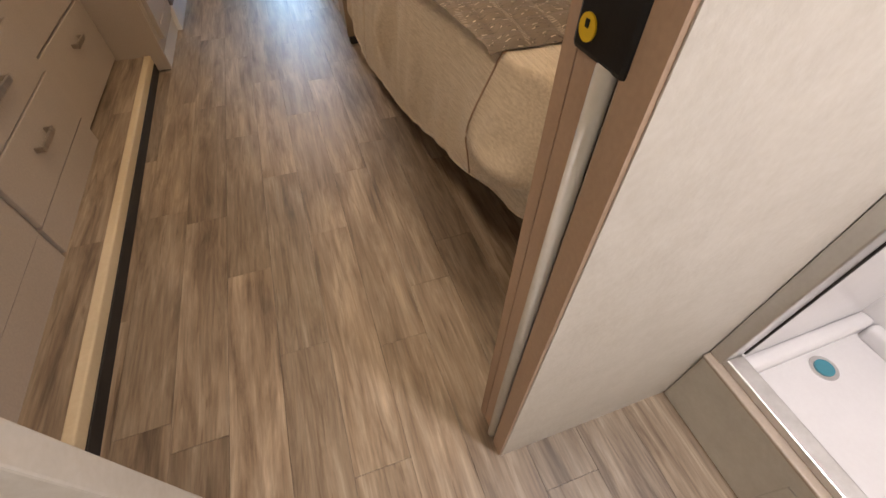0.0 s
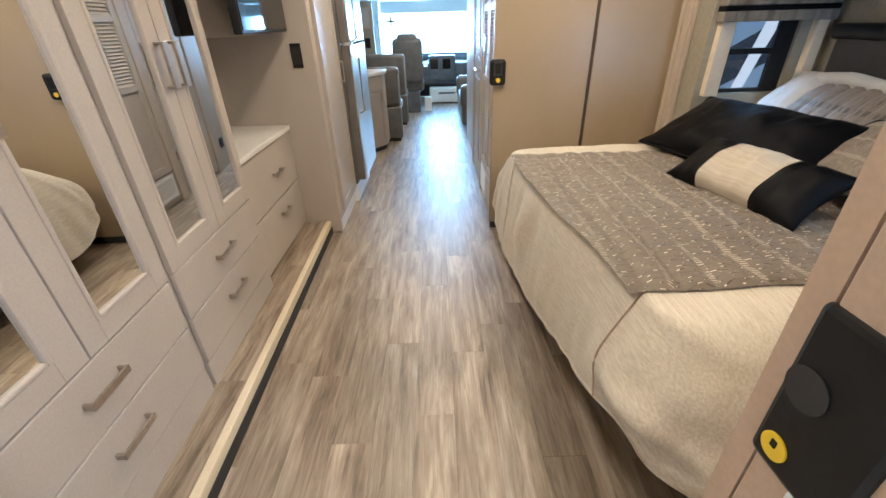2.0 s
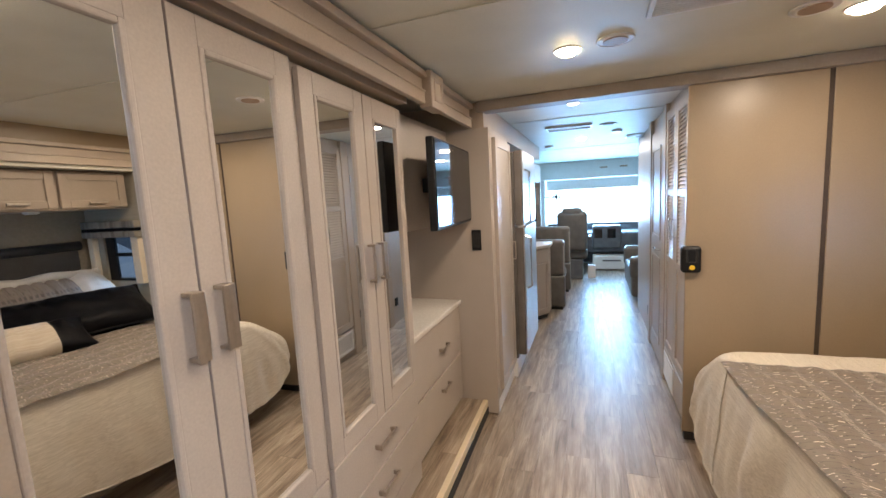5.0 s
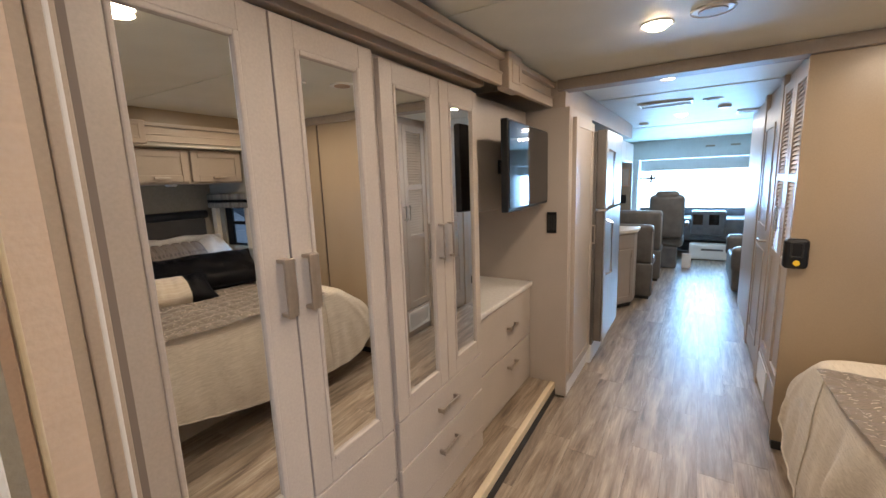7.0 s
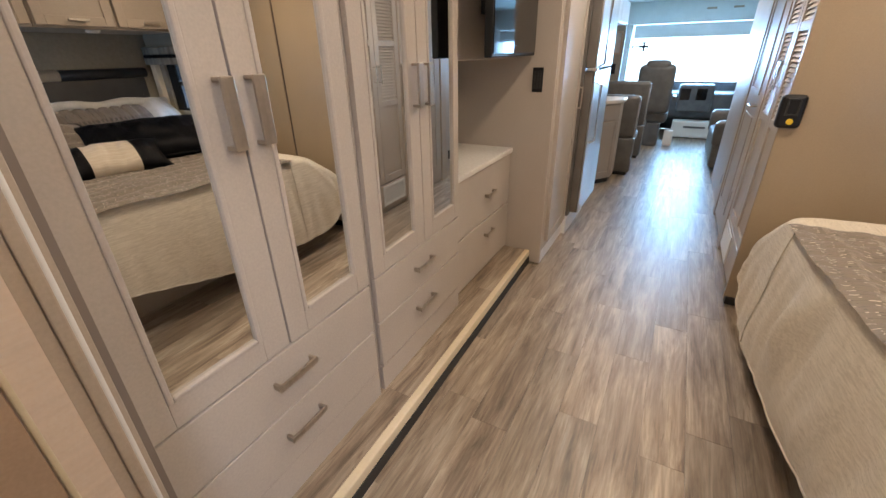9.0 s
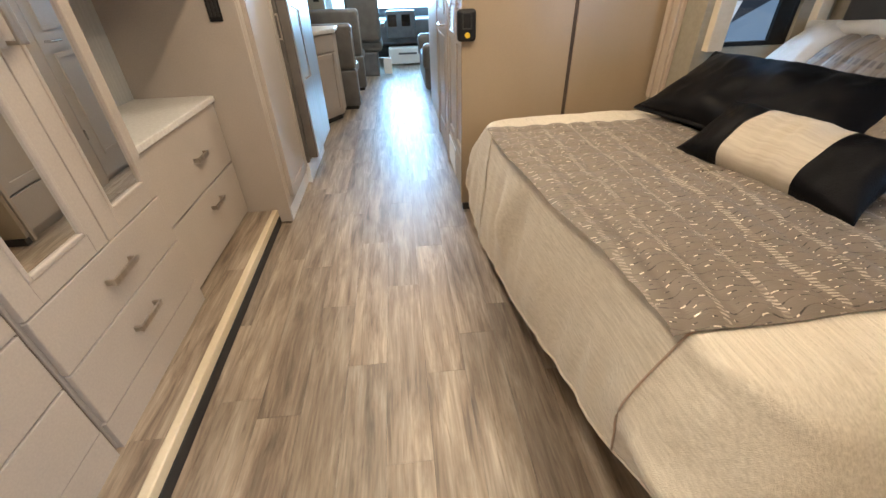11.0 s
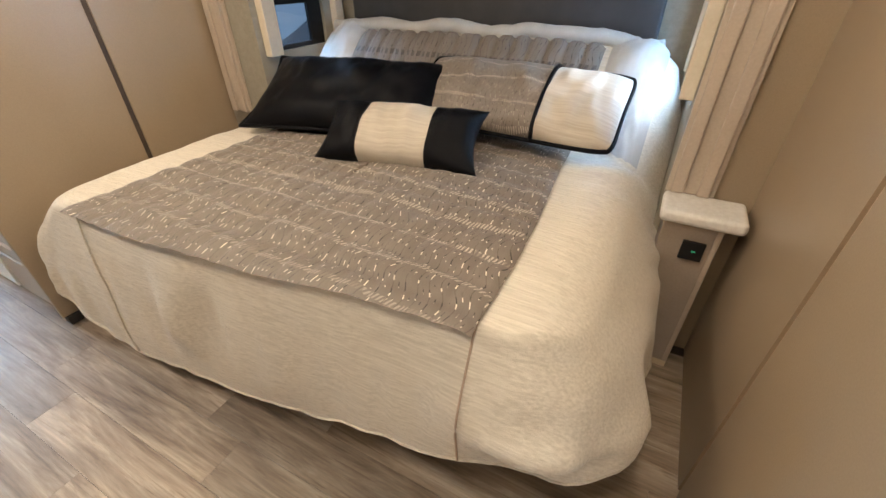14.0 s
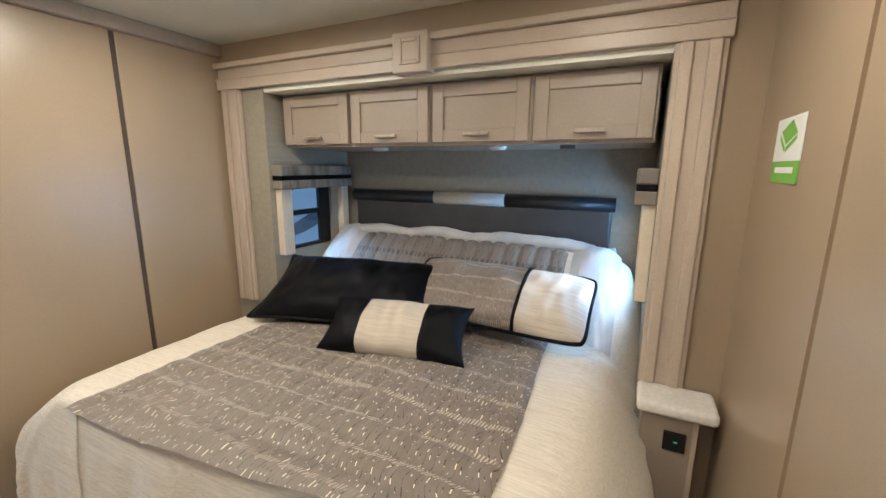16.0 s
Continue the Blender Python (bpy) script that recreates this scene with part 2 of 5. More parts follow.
M = {
    "floor": plank_material("vinyl_plank", ((0.105, 0.069, 0.043), (0.235, 0.170, 0.112), (0.36, 0.280, 0.198), (0.51, 0.425, 0.325)), 0.38, 0.18),
    "seam_dark": mottled("dark_brown_seam", (0.055, 0.038, 0.027), (0.075, 0.052, 0.037), 0.6),
    "gap": plain("joint_dark", (0.06, 0.045, 0.035), 0.8),
    "wallpaper": mottled("wallpaper_beige", (0.285, 0.255, 0.20), (0.325, 0.293, 0.23), 0.62, (3, 40, 40), 5, 0.12, fine=160),
    "bathpaper": mottled("bath_wallpaper", (0.60, 0.57, 0.505), (0.66, 0.63, 0.565), 0.6, (14, 14, 14), 6, 0.10, fine=90, contrast=(0.25, 0.7)),
    "panel": mottled("door_panel_laminate", (0.325, 0.248, 0.163), (0.352, 0.270, 0.180), 0.34, (3, 3, 1.2), 4, 0.03, fine=220),
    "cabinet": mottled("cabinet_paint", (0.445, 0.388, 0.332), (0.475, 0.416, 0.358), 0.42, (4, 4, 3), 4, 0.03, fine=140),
    # darker cabinet tone; on the nightstand it stands in for dimmer light
    "overhead": mottled("darker_cabinet_paint", (0.345, 0.285, 0.228), (0.375, 0.31, 0.25), 0.4, (4, 4, 3), 4, 0.03, fine=140),
    "niche": mottled("pale_grey_ribbed_panel", (0.50, 0.51, 0.515), (0.57, 0.58, 0.585), 0.5, (3, 70, 2), 3, 0.08),
    "tanpaper": mottled("tan_return_paper", (0.72, 0.585, 0.475), (0.77, 0.63, 0.515), 0.5, (3, 3, 90), 4, 0.1, fine=120),
    # dark tone that puts the shade of the wardrobe gaps into the colour
    "cabinet_in": plain("recess_shade", (0.22, 0.18, 0.15), 0.7),
    "trim": mottled("painted_trim", (0.455, 0.375, 0.295), (0.49, 0.405, 0.32), 0.42, (5, 5, 3), 4, 0.03, fine=140),
    "beam": mottled("beam_vinyl", (0.30, 0.25, 0.20), (0.35, 0.29, 0.235), 0.5, (6, 6, 6), 4, 0.05),
    "jamb": mottled("jamb_laminate", (0.44, 0.312, 0.22), (0.50, 0.36, 0.26), 0.5, (6, 6, 2), 5, 0.05, fine=150),
    "ceiling": mottled("ceiling_vinyl", (0.70, 0.69, 0.60), (0.745, 0.735, 0.645), 0.5, (5, 5, 5), 4, 0.08, fine=120),
    "counter": mottled("solid_surface", (0.66, 0.62, 0.57), (0.76, 0.73, 0.68), 0.28, (60, 60, 60), 6, 0.02),
    "handle": mottled("brushed_nickel", (0.42, 0.37, 0.31), (0.52, 0.46, 0.39), 0.34, (40, 40, 4), 3, 0.03, metal=0.9),
    "strip": mottled("cream_edge_trim", (0.66, 0.55, 0.37), (0.72, 0.61, 0.43), 0.42, (8, 2, 8), 4, 0.03),
    "black": mottled("black_plastic", (0.005, 0.005, 0.0055), (0.009, 0.009, 0.0095), 0.45, (30, 30, 30), 3, 0.04, spec=0.35),
    "rubber": mottled("black_rubber_seal", (0.018, 0.016, 0.015), (0.03, 0.027, 0.025), 0.6),
    "mirror": plain("mirror_glass", (0.86, 0.87, 0.86), 0.01, 1.0),
    "screen": plain("tv_screen", (0.004, 0.004, 0.005), 0.06),
    "glass": plain("tinted_glass", (0.75, 0.8, 0.85), 0.0, 0.0, transmission=1.0),
    "white": mottled("white_plastic", (0.78, 0.77, 0.75), (0.82, 0.81, 0.79), 0.32, (9, 9, 9), 3, 0.02),
    "shower": mottled("shower_acrylic", (0.80, 0.79, 0.79), (0.84, 0.83, 0.83), 0.16, (5, 5, 5), 3, 0.01),
    "steel": mottled("satin_steel", (0.62, 0.61, 0.59), (0.70, 0.69, 0.67), 0.36, (30, 30, 3), 3, 0.03, metal=1.0),
    "chrome": plain("chrome", (0.75, 0.75, 0.75), 0.1, 1.0),
    "cream": mottled("cream_bedspread", (0.62, 0.545, 0.435), (0.79, 0.715, 0.595), 0.42, (170, 6, 170), 6, 0.34, fine=420, sheen=0.25),
    "silver": mottled("silver_cream_fabric", (0.43, 0.40, 0.36), (0.52, 0.49, 0.45), 0.42, (10, 10, 10), 6, 0.25, fine=380, sheen=0.4),
    "band_cloth": mottled("cream_woven_band", (0.46, 0.39, 0.30), (0.57, 0.50, 0.40), 0.5, (6, 150, 6), 5, 0.35, fine=420, sheen=0.25),
    "peach": mottled("peach_tan_board", (0.60, 0.40, 0.27), (0.65, 0.44, 0.30), 0.5, (5, 5, 30), 4, 0.05),
    "satin": mottled("black_satin", (0.0022, 0.0023, 0.0032), (0.005, 0.005, 0.0065), 0.38, (10, 10, 10), 4, 0.3, fine=260, spec=0.10),
    "upholstery": mottled("grey_headboard_vinyl", (0.034, 0.032, 0.032), (0.046, 0.043, 0.042), 0.42, (10, 10, 10), 4, 0.1),
    "headsilver": mottled("silver_vinyl", (0.42, 0.40, 0.36), (0.50, 0.47, 0.43), 0.4),
    "headblack": mottled("black_vinyl", (0.012, 0.012, 0.014), (0.02, 0.02, 0.022), 0.33),
    "seat": mottled("grey_seat_vinyl", (0.115, 0.105, 0.095), (0.15, 0.14, 0.125), 0.45, (10, 10, 10), 4, 0.1),
    "valance_cloth": mottled("striped_valance_cloth", (0.12, 0.105, 0.085), (0.28, 0.255, 0.215), 0.7, (22, 2, 3), 4, 0.2),
    "shade_cloth": mottled("cream_side_trim", (0.62, 0.53, 0.40), (0.68, 0.59, 0.46), 0.6),
    "yellow": plain("yellow_label", (0.75, 0.50, 0.02), 0.4),
    "paper_grey": mottled("off_white_rubber", (0.60, 0.58, 0.53), (0.66, 0.64, 0.59), 0.55, (20, 20, 3), 3, 0.03),
    "green": plain("green_print", (0.20, 0.46, 0.06), 0.5),
    "paper": plain("white_label", (0.8, 0.8, 0.77), 0.5),
    "bulb": plain("warm_lens", (0.9, 0.8, 0.6), 0.4, emit=(1.0, 0.76, 0.46), power=70.0),
    "led": plain("green_led", (0.05, 0.4, 0.2), 0.4, emit=(0.1, 1.0, 0.5), power=0.12),
    "teal": plain("teal_drain_cap", (0.05, 0.28, 0.36), 0.3),
    "fridge_side": mottled("grey_brown_appliance_paint", (0.115, 0.10, 0.088), (0.15, 0.132, 0.115), 0.4, (6, 6, 6), 4, 0.04),
    "dash": mottled("dash_plastic", (0.10, 0.10, 0.105), (0.15, 0.15, 0.155), 0.5),
    "day": plain("daylight_backdrop", (0.8, 0.85, 0.9), 1.0, emit=(0.66, 0.90, 1.0), power=3.6),
}



def add_glints(m, scale, low):
    """Scattered glossier flecks of thread in a woven cloth."""
    nt = m.node_tree
    tc, mp, n = nt.nodes.new("ShaderNodeTexCoord"), nt.nodes.new("ShaderNodeMapping"), nt.nodes.new("ShaderNodeTexNoise")
    mp.inputs["Scale"].default_value = scale
    n.inputs["Scale"].default_value, n.inputs["Detail"].default_value = 1.0, 1
    r = nt.nodes.new("ShaderNodeMapRange")
    r.inputs["From Min"].default_value, r.inputs["From Max"].default_value = low, low + 0.05
    r.inputs["To Min"].default_value, r.inputs["To Max"].default_value = 0.52, 0.2
    nt.links.new(n.outputs["Fac"], r.inputs[0])
    nt.links.new(tc.outputs["Object"], mp.inputs[0])
    nt.links.new(mp.outputs[0], n.inputs["Vector"])
    nt.links.new(r.outputs[0], nt.nodes["Principled BSDF"].inputs["Roughness"])


add_glints(M["cream"], (420, 110, 420), 0.6)

# ---- mesh helpers ----


def box_bm(x0, y0, z0, x1, y1, z1, bevel=0.0, bm=None, seg=2):
    own = bmesh.new()
    bmesh.ops.create_cube(own, size=1)
    bmesh.ops.scale(own, vec=(abs(x1 - x0), abs(y1 - y0), abs(z1 - z0)), verts=own.verts)
    bmesh.ops.translate(own, vec=((x0 + x1) / 2, (y0 + y1) / 2, (z0 + z1) / 2), verts=own.verts)
    if bevel:
        bmesh.ops.bevel(own, geom=own.edges[:], offset=bevel, segments=seg, profile=0.5, affect="EDGES")
    if bm is None:
        return own
    me = bpy.data.meshes.new("tmp")
    own.to_mesh(me)
    own.free()
    bm.from_mesh(me)
    bpy.data.meshes.remove(me)
    return bm


def cyl_bm(x, y, z, r, h, axis="z", seg=24, r2=None, bevel=0.0):
    bm = bmesh.new()
    bmesh.ops.create_cone(bm, cap_ends=True, segments=seg, radius1=r, radius2=r if r2 is None else r2, depth=h)
    if axis == "x":
        bmesh.ops.rotate(bm, matrix=Matrix.Rotation(radians(90), 3, "Y"), verts=bm.verts)
    if axis == "y":
        bmesh.ops.rotate(bm, matrix=Matrix.Rotation(radians(90), 3, "X"), verts=bm.verts)
    bmesh.ops.translate(bm, vec=(x, y, z), verts=bm.verts)
    return bm


def mesh_of(name, bm, material, smooth=False):
    me = bpy.data.meshes.new(name)
    bm.normal_update()
    bm.to_mesh(me)
    bm.free()
    me.materials.append(material)
    for p in me.polygons:
        p.use_smooth = smooth
    return me


def part(name, bm, material, parent, label="", smooth=False):
    ob = new(name, mesh_of(name, bm, material, smooth))
    ob.parent = parent
    if label:
        ob["label"] = label
    return ob


def thing(name, label, category, group="", kind="", at=(0, 0, 0)):
    return tagged(new(name), label, category, group, kind) if at == (0, 0, 0) else placed(tagged(new(name), label, category, group, kind), at)


def placed(ob, at):
    ob.location = at
    return ob


def solid(name, bm, material, label, category, kind="", group="", smooth=False):
    return tagged(new(name, mesh_of(name, bm, material, smooth)), label, category, group, kind)


def structure(name, bm, material, label="", category=""):
    return solid(name, bm, material, label or name.replace("_", " "), category or "structure", "structure")


def tube_bm(points, r, seg=8, closed=False):
    """A round cord through points."""
    bm = bmesh.new()
    pts = [Vector(p) for p in points]
    rings = []
    n = len(pts)
    for i, p in enumerate(pts):
        a = pts[(i - 1) % n] if closed or i > 0 else pts[0]
        b = pts[(i + 1) % n] if closed or i < n - 1 else pts[-1]
        d = (b - a).normalized()
        side = d.cross(Vector((0, 0, 1)))
        if side.length < 1e-3:
            side = d.cross(Vector((0, 1, 0)))
        side.normalize()
        up = side.cross(d)
        rings.append([bm.verts.new(p + r * (math.cos(2 * math.pi * k / seg) * side + math.sin(2 * math.pi * k / seg) * up)) for k in range(seg)])
    for i in range(n if closed else n - 1):
        ra, rb = rings[i], rings[(i + 1) % n]
        for k in range(seg):
            bm.faces.new((ra[k], ra[(k + 1) % seg], rb[(k + 1) % seg], rb[k]))
    if not closed:
        bm.faces.new(rings[0][::-1])
        bm.faces.new(rings[-1])
    bmesh.ops.recalc_face_normals(bm, faces=bm.faces)
    return bm


def frame_bm(axis, at, thick, u0, v0, u1, v1, w, bevel=0.002):
    """A rectangular frame of bar width w in the plane axis = at; u, v are the two other axes in order."""
    bm = bmesh.new()
    for a0, b0, a1, b1 in ((u0, v0, u0 + w, v1), (u1 - w, v0, u1, v1), (u0 + w, v0, u1 - w, v0 + w), (u0 + w, v1 - w, u1 - w, v1)):
        if axis == "x":
            box_bm(at, a0, b0, at + thick, a1, b1, bevel, bm)
        elif axis == "y":
            box_bm(a0, at, b0, a1, at + thick, b1, bevel, bm)
        else:
            box_bm(a0, b0, at, a1, b1, at + thick, bevel, bm)
    return bm


# ---- the room's shell ----
structure("floor", box_bm(-1.5, -1.2, -0.08, 2.3, 9.6, -0.004), M["gap"], "wood-look vinyl plank floor down the aisle", "floor")
structure("ceiling", box_bm(-1.55, -1.2, CEIL, 1.62, 9.6, CEIL + 0.06), M["ceiling"], "pale vinyl ceiling with seams and downlights", "ceiling")
for sy in (1.66, 3.9, 6.4):
    structure("trim_ceiling_seam", box_bm(-0.9, sy - 0.012, CEIL - 0.005, 1.5, sy + 0.012, CEIL - 0.001, 0.002), M["ceiling"], "flat batten over a ceiling seam", "trim")
# outer side walls; the wall by the bed has the slide's opening
structure("wall_left", box_bm(-1.6, -1.2, 0, -1.5, 9.6, CEIL), M["wallpaper"], "beige papered side wall", "wall")
structure("wall_right_front", box_bm(1.56, 3.02, 0, 1.66, 9.6, CEIL), M["wallpaper"], "beige papered side wall", "wall")
structure("wall_right_rear", box_bm(1.56, -1.2, 0, 1.66, 0.659, CEIL), M["panel"], "tan laminate side wall", "wall")
structure("wall_right_over", box_bm(1.559, 0.66, 2.021, 1.66, 3.02, CEIL), M["panel"], "papered wall over the bed recess", "wall")
# bed slide-out box
structure("wall_slide_back", box_bm(2.24, 0.55, 0, 2.32, 2.86, 2.05), M["wallpaper"], "beige papered wall behind the headboard", "wall")
structure("ceiling_slide", box_bm(1.564, 0.55, 1.884, 2.32, 2.86, 2.02), M["ceiling"], "pale ceiling of the bed recess", "ceiling")


def wall_with_window(name, y0, y1, x0, x1, wx0, wx1, wz0, wz1):
    bm = box_bm(x0, y0, 0, wx0, y1, 2.0)
    box_bm(wx1, y0, 0, x1, y1, 2.0, 0, bm)
    box_bm(wx0, y0, 0, wx1, y1, wz0, 0, bm)
    box_bm(wx0, y0, wz1, wx1, y1, 2.0, 0, bm)
    return structure(name, bm, M["wallpaper"], "beige papered side of the bed recess with a window", "wall")


wall_with_window("wall_slide_far", 2.64, 2.72, 1.56, 2.24, 1.66, 2.06, 1.0, 1.42)
wall_with_window("wall_slide_near", 0.66, 0.72, 1.56, 2.24, 1.70, 2.12, 0.95, 1.42)
structure("wall_slide_return", box_bm(1.561, 2.721, 0, 1.64, 3.019, 2.02), M["wallpaper"])

# ---- divider between bedroom and front ----
divider = thing("sliding_divider_door", "tall beige laminate sliding divider door standing half open", "door")
part("panel", box_bm(0.41, 2.965, 0.05, 1.03, 2.995, 2.085, 0.004), M["panel"], divider)
part("base_rail", box_bm(0.42, 2.955, 0.004, 1.03, 3.0, 0.05, 0.002), M["rubber"], divider, "black base seal")
latch = part("latch_plate", box_bm(0.384, 2.928, 1.04, 0.486, 2.985, 1.195, 0.02, None, 4), M["black"], divider, "black plastic latch plate")
part("finger_pull", frame_bm("y", 2.924, 0.006, 0.408, 1.10, 0.462, 1.18, 0.008, 0.002), M["rubber"], latch, "raised rim of the finger pull")
part("latch_button", cyl_bm(0.437, 2.926, 1.073, 0.014, 0.006, "y"), M["yellow"], latch, "yellow printed button")
structure("wall_divider", box_bm(1.03, 2.985, 0.0, 1.56, 3.02, 2.10), M["panel"], "beige laminate fixed divider panel", "wall")
structure("trim_divider_gap", box_bm(1.03, 2.972, 0.0, 1.052, 2.984, 2.09), M["seam_dark"], "dark gap strip between divider panels", "trim")
structure("trim_divider_face", box_bm(1.052, 2.965, 0.0, 1.56, 2.984, 2.09, 0.002), M["panel"], "beige laminate fixed divider panel", "trim")
structure("trim_beam", box_bm(-0.80, 2.93, 2.085, 1.56, 3.06, CEIL - 0.001, 0.006), M["beam"], "brown-grey ceiling track beam", "beam")

# ---- bath partition behind the bedroom ----
structure("wall_bath_right", box_bm(0.312, 0.22, 0, 1.56, 0.27, CEIL), M["bathpaper"], "off-white textured bath wall", "wall")
structure("wall_bath_core", box_bm(0.36, 0.27, 0, 1.56, 0.315, CEIL), M["jamb"], "wall core of the pocket door", "wall")
structure("wall_rear", box_bm(0.317, 0.331, 0, 0.45, 0.36, CEIL), M["panel"], "beige laminate rear bedroom wall", "wall")
structure("wall_rear_inner", box_bm(0.45, 0.331, 0, 0.892, 0.45, CEIL), M["panel"], "beige laminate rear bedroom wall", "wall")
structure("wall_rear_outer", box_bm(0.914, 0.331, 0, 1.56, 0.45, CEIL), M["panel"], "beige laminate rear bedroom wall", "wall")
structure("trim_rear_gap", box_bm(0.892, 0.331, 0, 0.914, 0.442, CEIL), M["jamb"], "dark strip between rear wall panels", "trim")
structure("trim_jamb_face", box_bm(0.305, 0.222, 0, 0.3118, 0.262, CEIL), M["jamb"], "brown laminate door jamb", "trim")
structure("trim_jamb_front", box_bm(0.308, 0.333, 0, 0.3168, 0.358, CEIL), M["jamb"], "brown laminate door jamb", "trim")
pocket = thing("pocket_door", "brown sliding pocket door pushed back into the wall", "door")
part("door_edge", box_bm(0.310, 0.292, 0.012, 0.358, 0.314, 2.05, 0.002), M["jamb"], pocket)
part("edge_cover", box_bm(0.3065, 0.290, 0.012, 0.3165, 0.330, 2.05, 0.002), M["jamb"], pocket)
part("bumper", tube_bm([(0.306, 0.281, 0.02), (0.306, 0.281, 1.083)], 0.011, 12), M["paper_grey"], pocket, "white rubber bumper strip", True)
part("bumper", tube_bm([(0.306, 0.281, 1.237), (0.306, 0.281, 2.04)], 0.011, 12), M["paper_grey"], pocket, "white rubber bumper strip", True)
lk = part("latch_plate", box_bm(0.301, 0.254, 1.080, 0.355, 0.336, 1.235, 0.006), M["black"], pocket, "black plastic latch plate")
ld = part("label_disc", cyl_bm(0.3002, 0.315, 1.104, 0.012, 0.002, "x", 24), M["yellow"], lk, "round yellow label with a black arrow")
part("finger_hole", cyl_bm(0.3006, 0.315, 1.168, 0.018, 0.002, "x", 24), M["rubber"], lk, "round finger hole")
part("arrow", box_bm(0.2982, 0.3125, 1.104, 0.2992, 0.3175, 1.111), M["black"], ld)
structure("wall_bath_left", box_bm(-1.5, 0.25, 0, -0.355, 0.30, CEIL, 0.004), M["bathpaper"], "off-white textured wall beside the bath doorway", "wall")
structure("wall_rear_left", box_bm(-1.5, 0.3005, 0, -0.405, 0.3155, CEIL), M["wallpaper"], "beige papered wall", "wall")
structure("wall_bath_side", box_bm(-0.48, -1.2, 0, -0.42, 0.249, CEIL), M["bathpaper"], "off-white textured bath wall", "wall")
structure("wall_bath_back", box_bm(-1.5, -1.3, 0, 1.7, -1.2, CEIL), M["bathpaper"], "off-white textured bath wall", "wall")
structure("wall_front", box_bm(-1.6, 9.6, 0, 1.7, 9.7, 0.85), M["dash"], "dark front wall under the windshield", "wall")

strike = thing("door_strike", "white strike strip on a tan jamb board with brown cap", "door hardware")
part("strip", box_bm(-0.302, 0.228, 1.318, -0.250, 0.244, 2.05, 0.006, None, 3), M["white"], strike, "white plastic strike strip")
part("board", box_bm(-0.415, 0.236, 1.297, -0.3022, 0.2495, 2.05, 0.002), M["peach"], strike, "tan jamb board")
part("screw_cap", cyl_bm(-0.335, 0.235, 1.315, 0.007, 0.003, "y", 18), M["jamb"], strike, "brown screw cap")

# ---- left slide: floor lip ----
def lip_bm(xa, xb, z0, z1, bevel=0.0):
    """A strip along the slide, which stands slightly askew: inner and outer x at its near end."""
    bm = box_bm(xa, 0.47, z0, xb, 2.955, z1, bevel)
    for v in bm.verts:
        v.co.x -= (v.co.y - 0.47) / 2.485 * 0.050
    return bm


structure("floor_slide_left", box_bm(-1.5, 0.47, 0.045, -0.838, 2.955, 0.098), M["gap"], "raised wood-look floor of the wardrobe slide", "floor")
structure("trim_slide_edge", lip_bm(-0.788, -0.752, 0.056, 0.106, 0.006), M["strip"], "cream edge strip of the raised floor", "trim")
structure("trim_slide_seal", lip_bm(-0.786, -0.749, 0.0, 0.056, 0.003), M["rubber"], "black rubber seal under the edge strip", "trim")
structure("wall_slide_left_return", box_bm(-1.5, 0.316, 0, -0.86, 0.4625, CEIL), M["tanpaper"], "beige papered return beside the wardrobe", "wall")
structure("trim_return_shade", box_bm(-0.8598, 0.317, 0, -0.855, 0.3995, CEIL, 0.001), M["jamb"], "tan corner strip beside the bath doorway", "trim")
structure("trim_return_bead", box_bm(-0.8595, 0.402, 0, -0.853, 0.412, 2.0, 0.003), M["strip"], "thin cream bead on the papered return", "trim")
structure("trim_slide_flange", box_bm(-0.93, 0.4628, 0.115, -0.867, 0.4855, 2.0, 0.002), M["trim"], "grey-brown flange strip beside the wardrobe", "trim")
structure("trim_slide_face", box_bm(-0.93, 0.486, 0.115, -0.862, 0.507, 2.0, 0.003), M["trim"], "cream strip beside the wardrobe", "trim")
structure("trim_slide_bead", box_bm(-0.93, 0.5073, 0.115, -0.872, 0.518, 2.0, 0.004), M["white"], "pale seal bead beside the wardrobe", "trim")
structure("trim_slide_filler", box_bm(-0.93, 0.5183, 0.115, -0.899, 0.5335, 1.98, 0.002), M["trim"], "cream filler strip beside the wardrobe", "trim")
# solid strip, coloured dark as the shade of a recessed gap
structure("trim_slide_gap", box_bm(-0.93, 0.5338, 0.115, -0.9015, 0.547, 1.98), M["cabinet_in"], "dark strip standing for the shaded gap beside the wardrobe", "trim")


def bar_handle(name, parent, x, y, z, length, axis, out=0.03, w=0.014):
    """A flat bar pull bent back to the front at both ends, standing out along +x."""
    h = length / 2
    if axis == "y":
        bm = box_bm(x + out - 0.008, y - h, z - w / 2, x + out, y + h, z + w / 2, 0.003)
        for s in (-1, 1):
            box_bm(x, y + s * (h - 0.006) - 0.005, z - w * 0.42, x + out - 0.004, y + s * (h - 0.006) + 0.005, z + w * 0.42, 0.002, bm)
    else:
        bm = box_bm(x + out - 0.008, y - w / 2, z - h, x + out, y + w / 2, z + h, 0.003)
        for s in (-1, 1):
            box_bm(x, y - w * 0.42, z + s * (h - 0.006) - 0.005, x + out - 0.004, y + w * 0.42, z + s * (h - 0.006) + 0.005, 0.002, bm)
    return part(name, bm, M["handle"], parent, "brushed nickel bar handle")


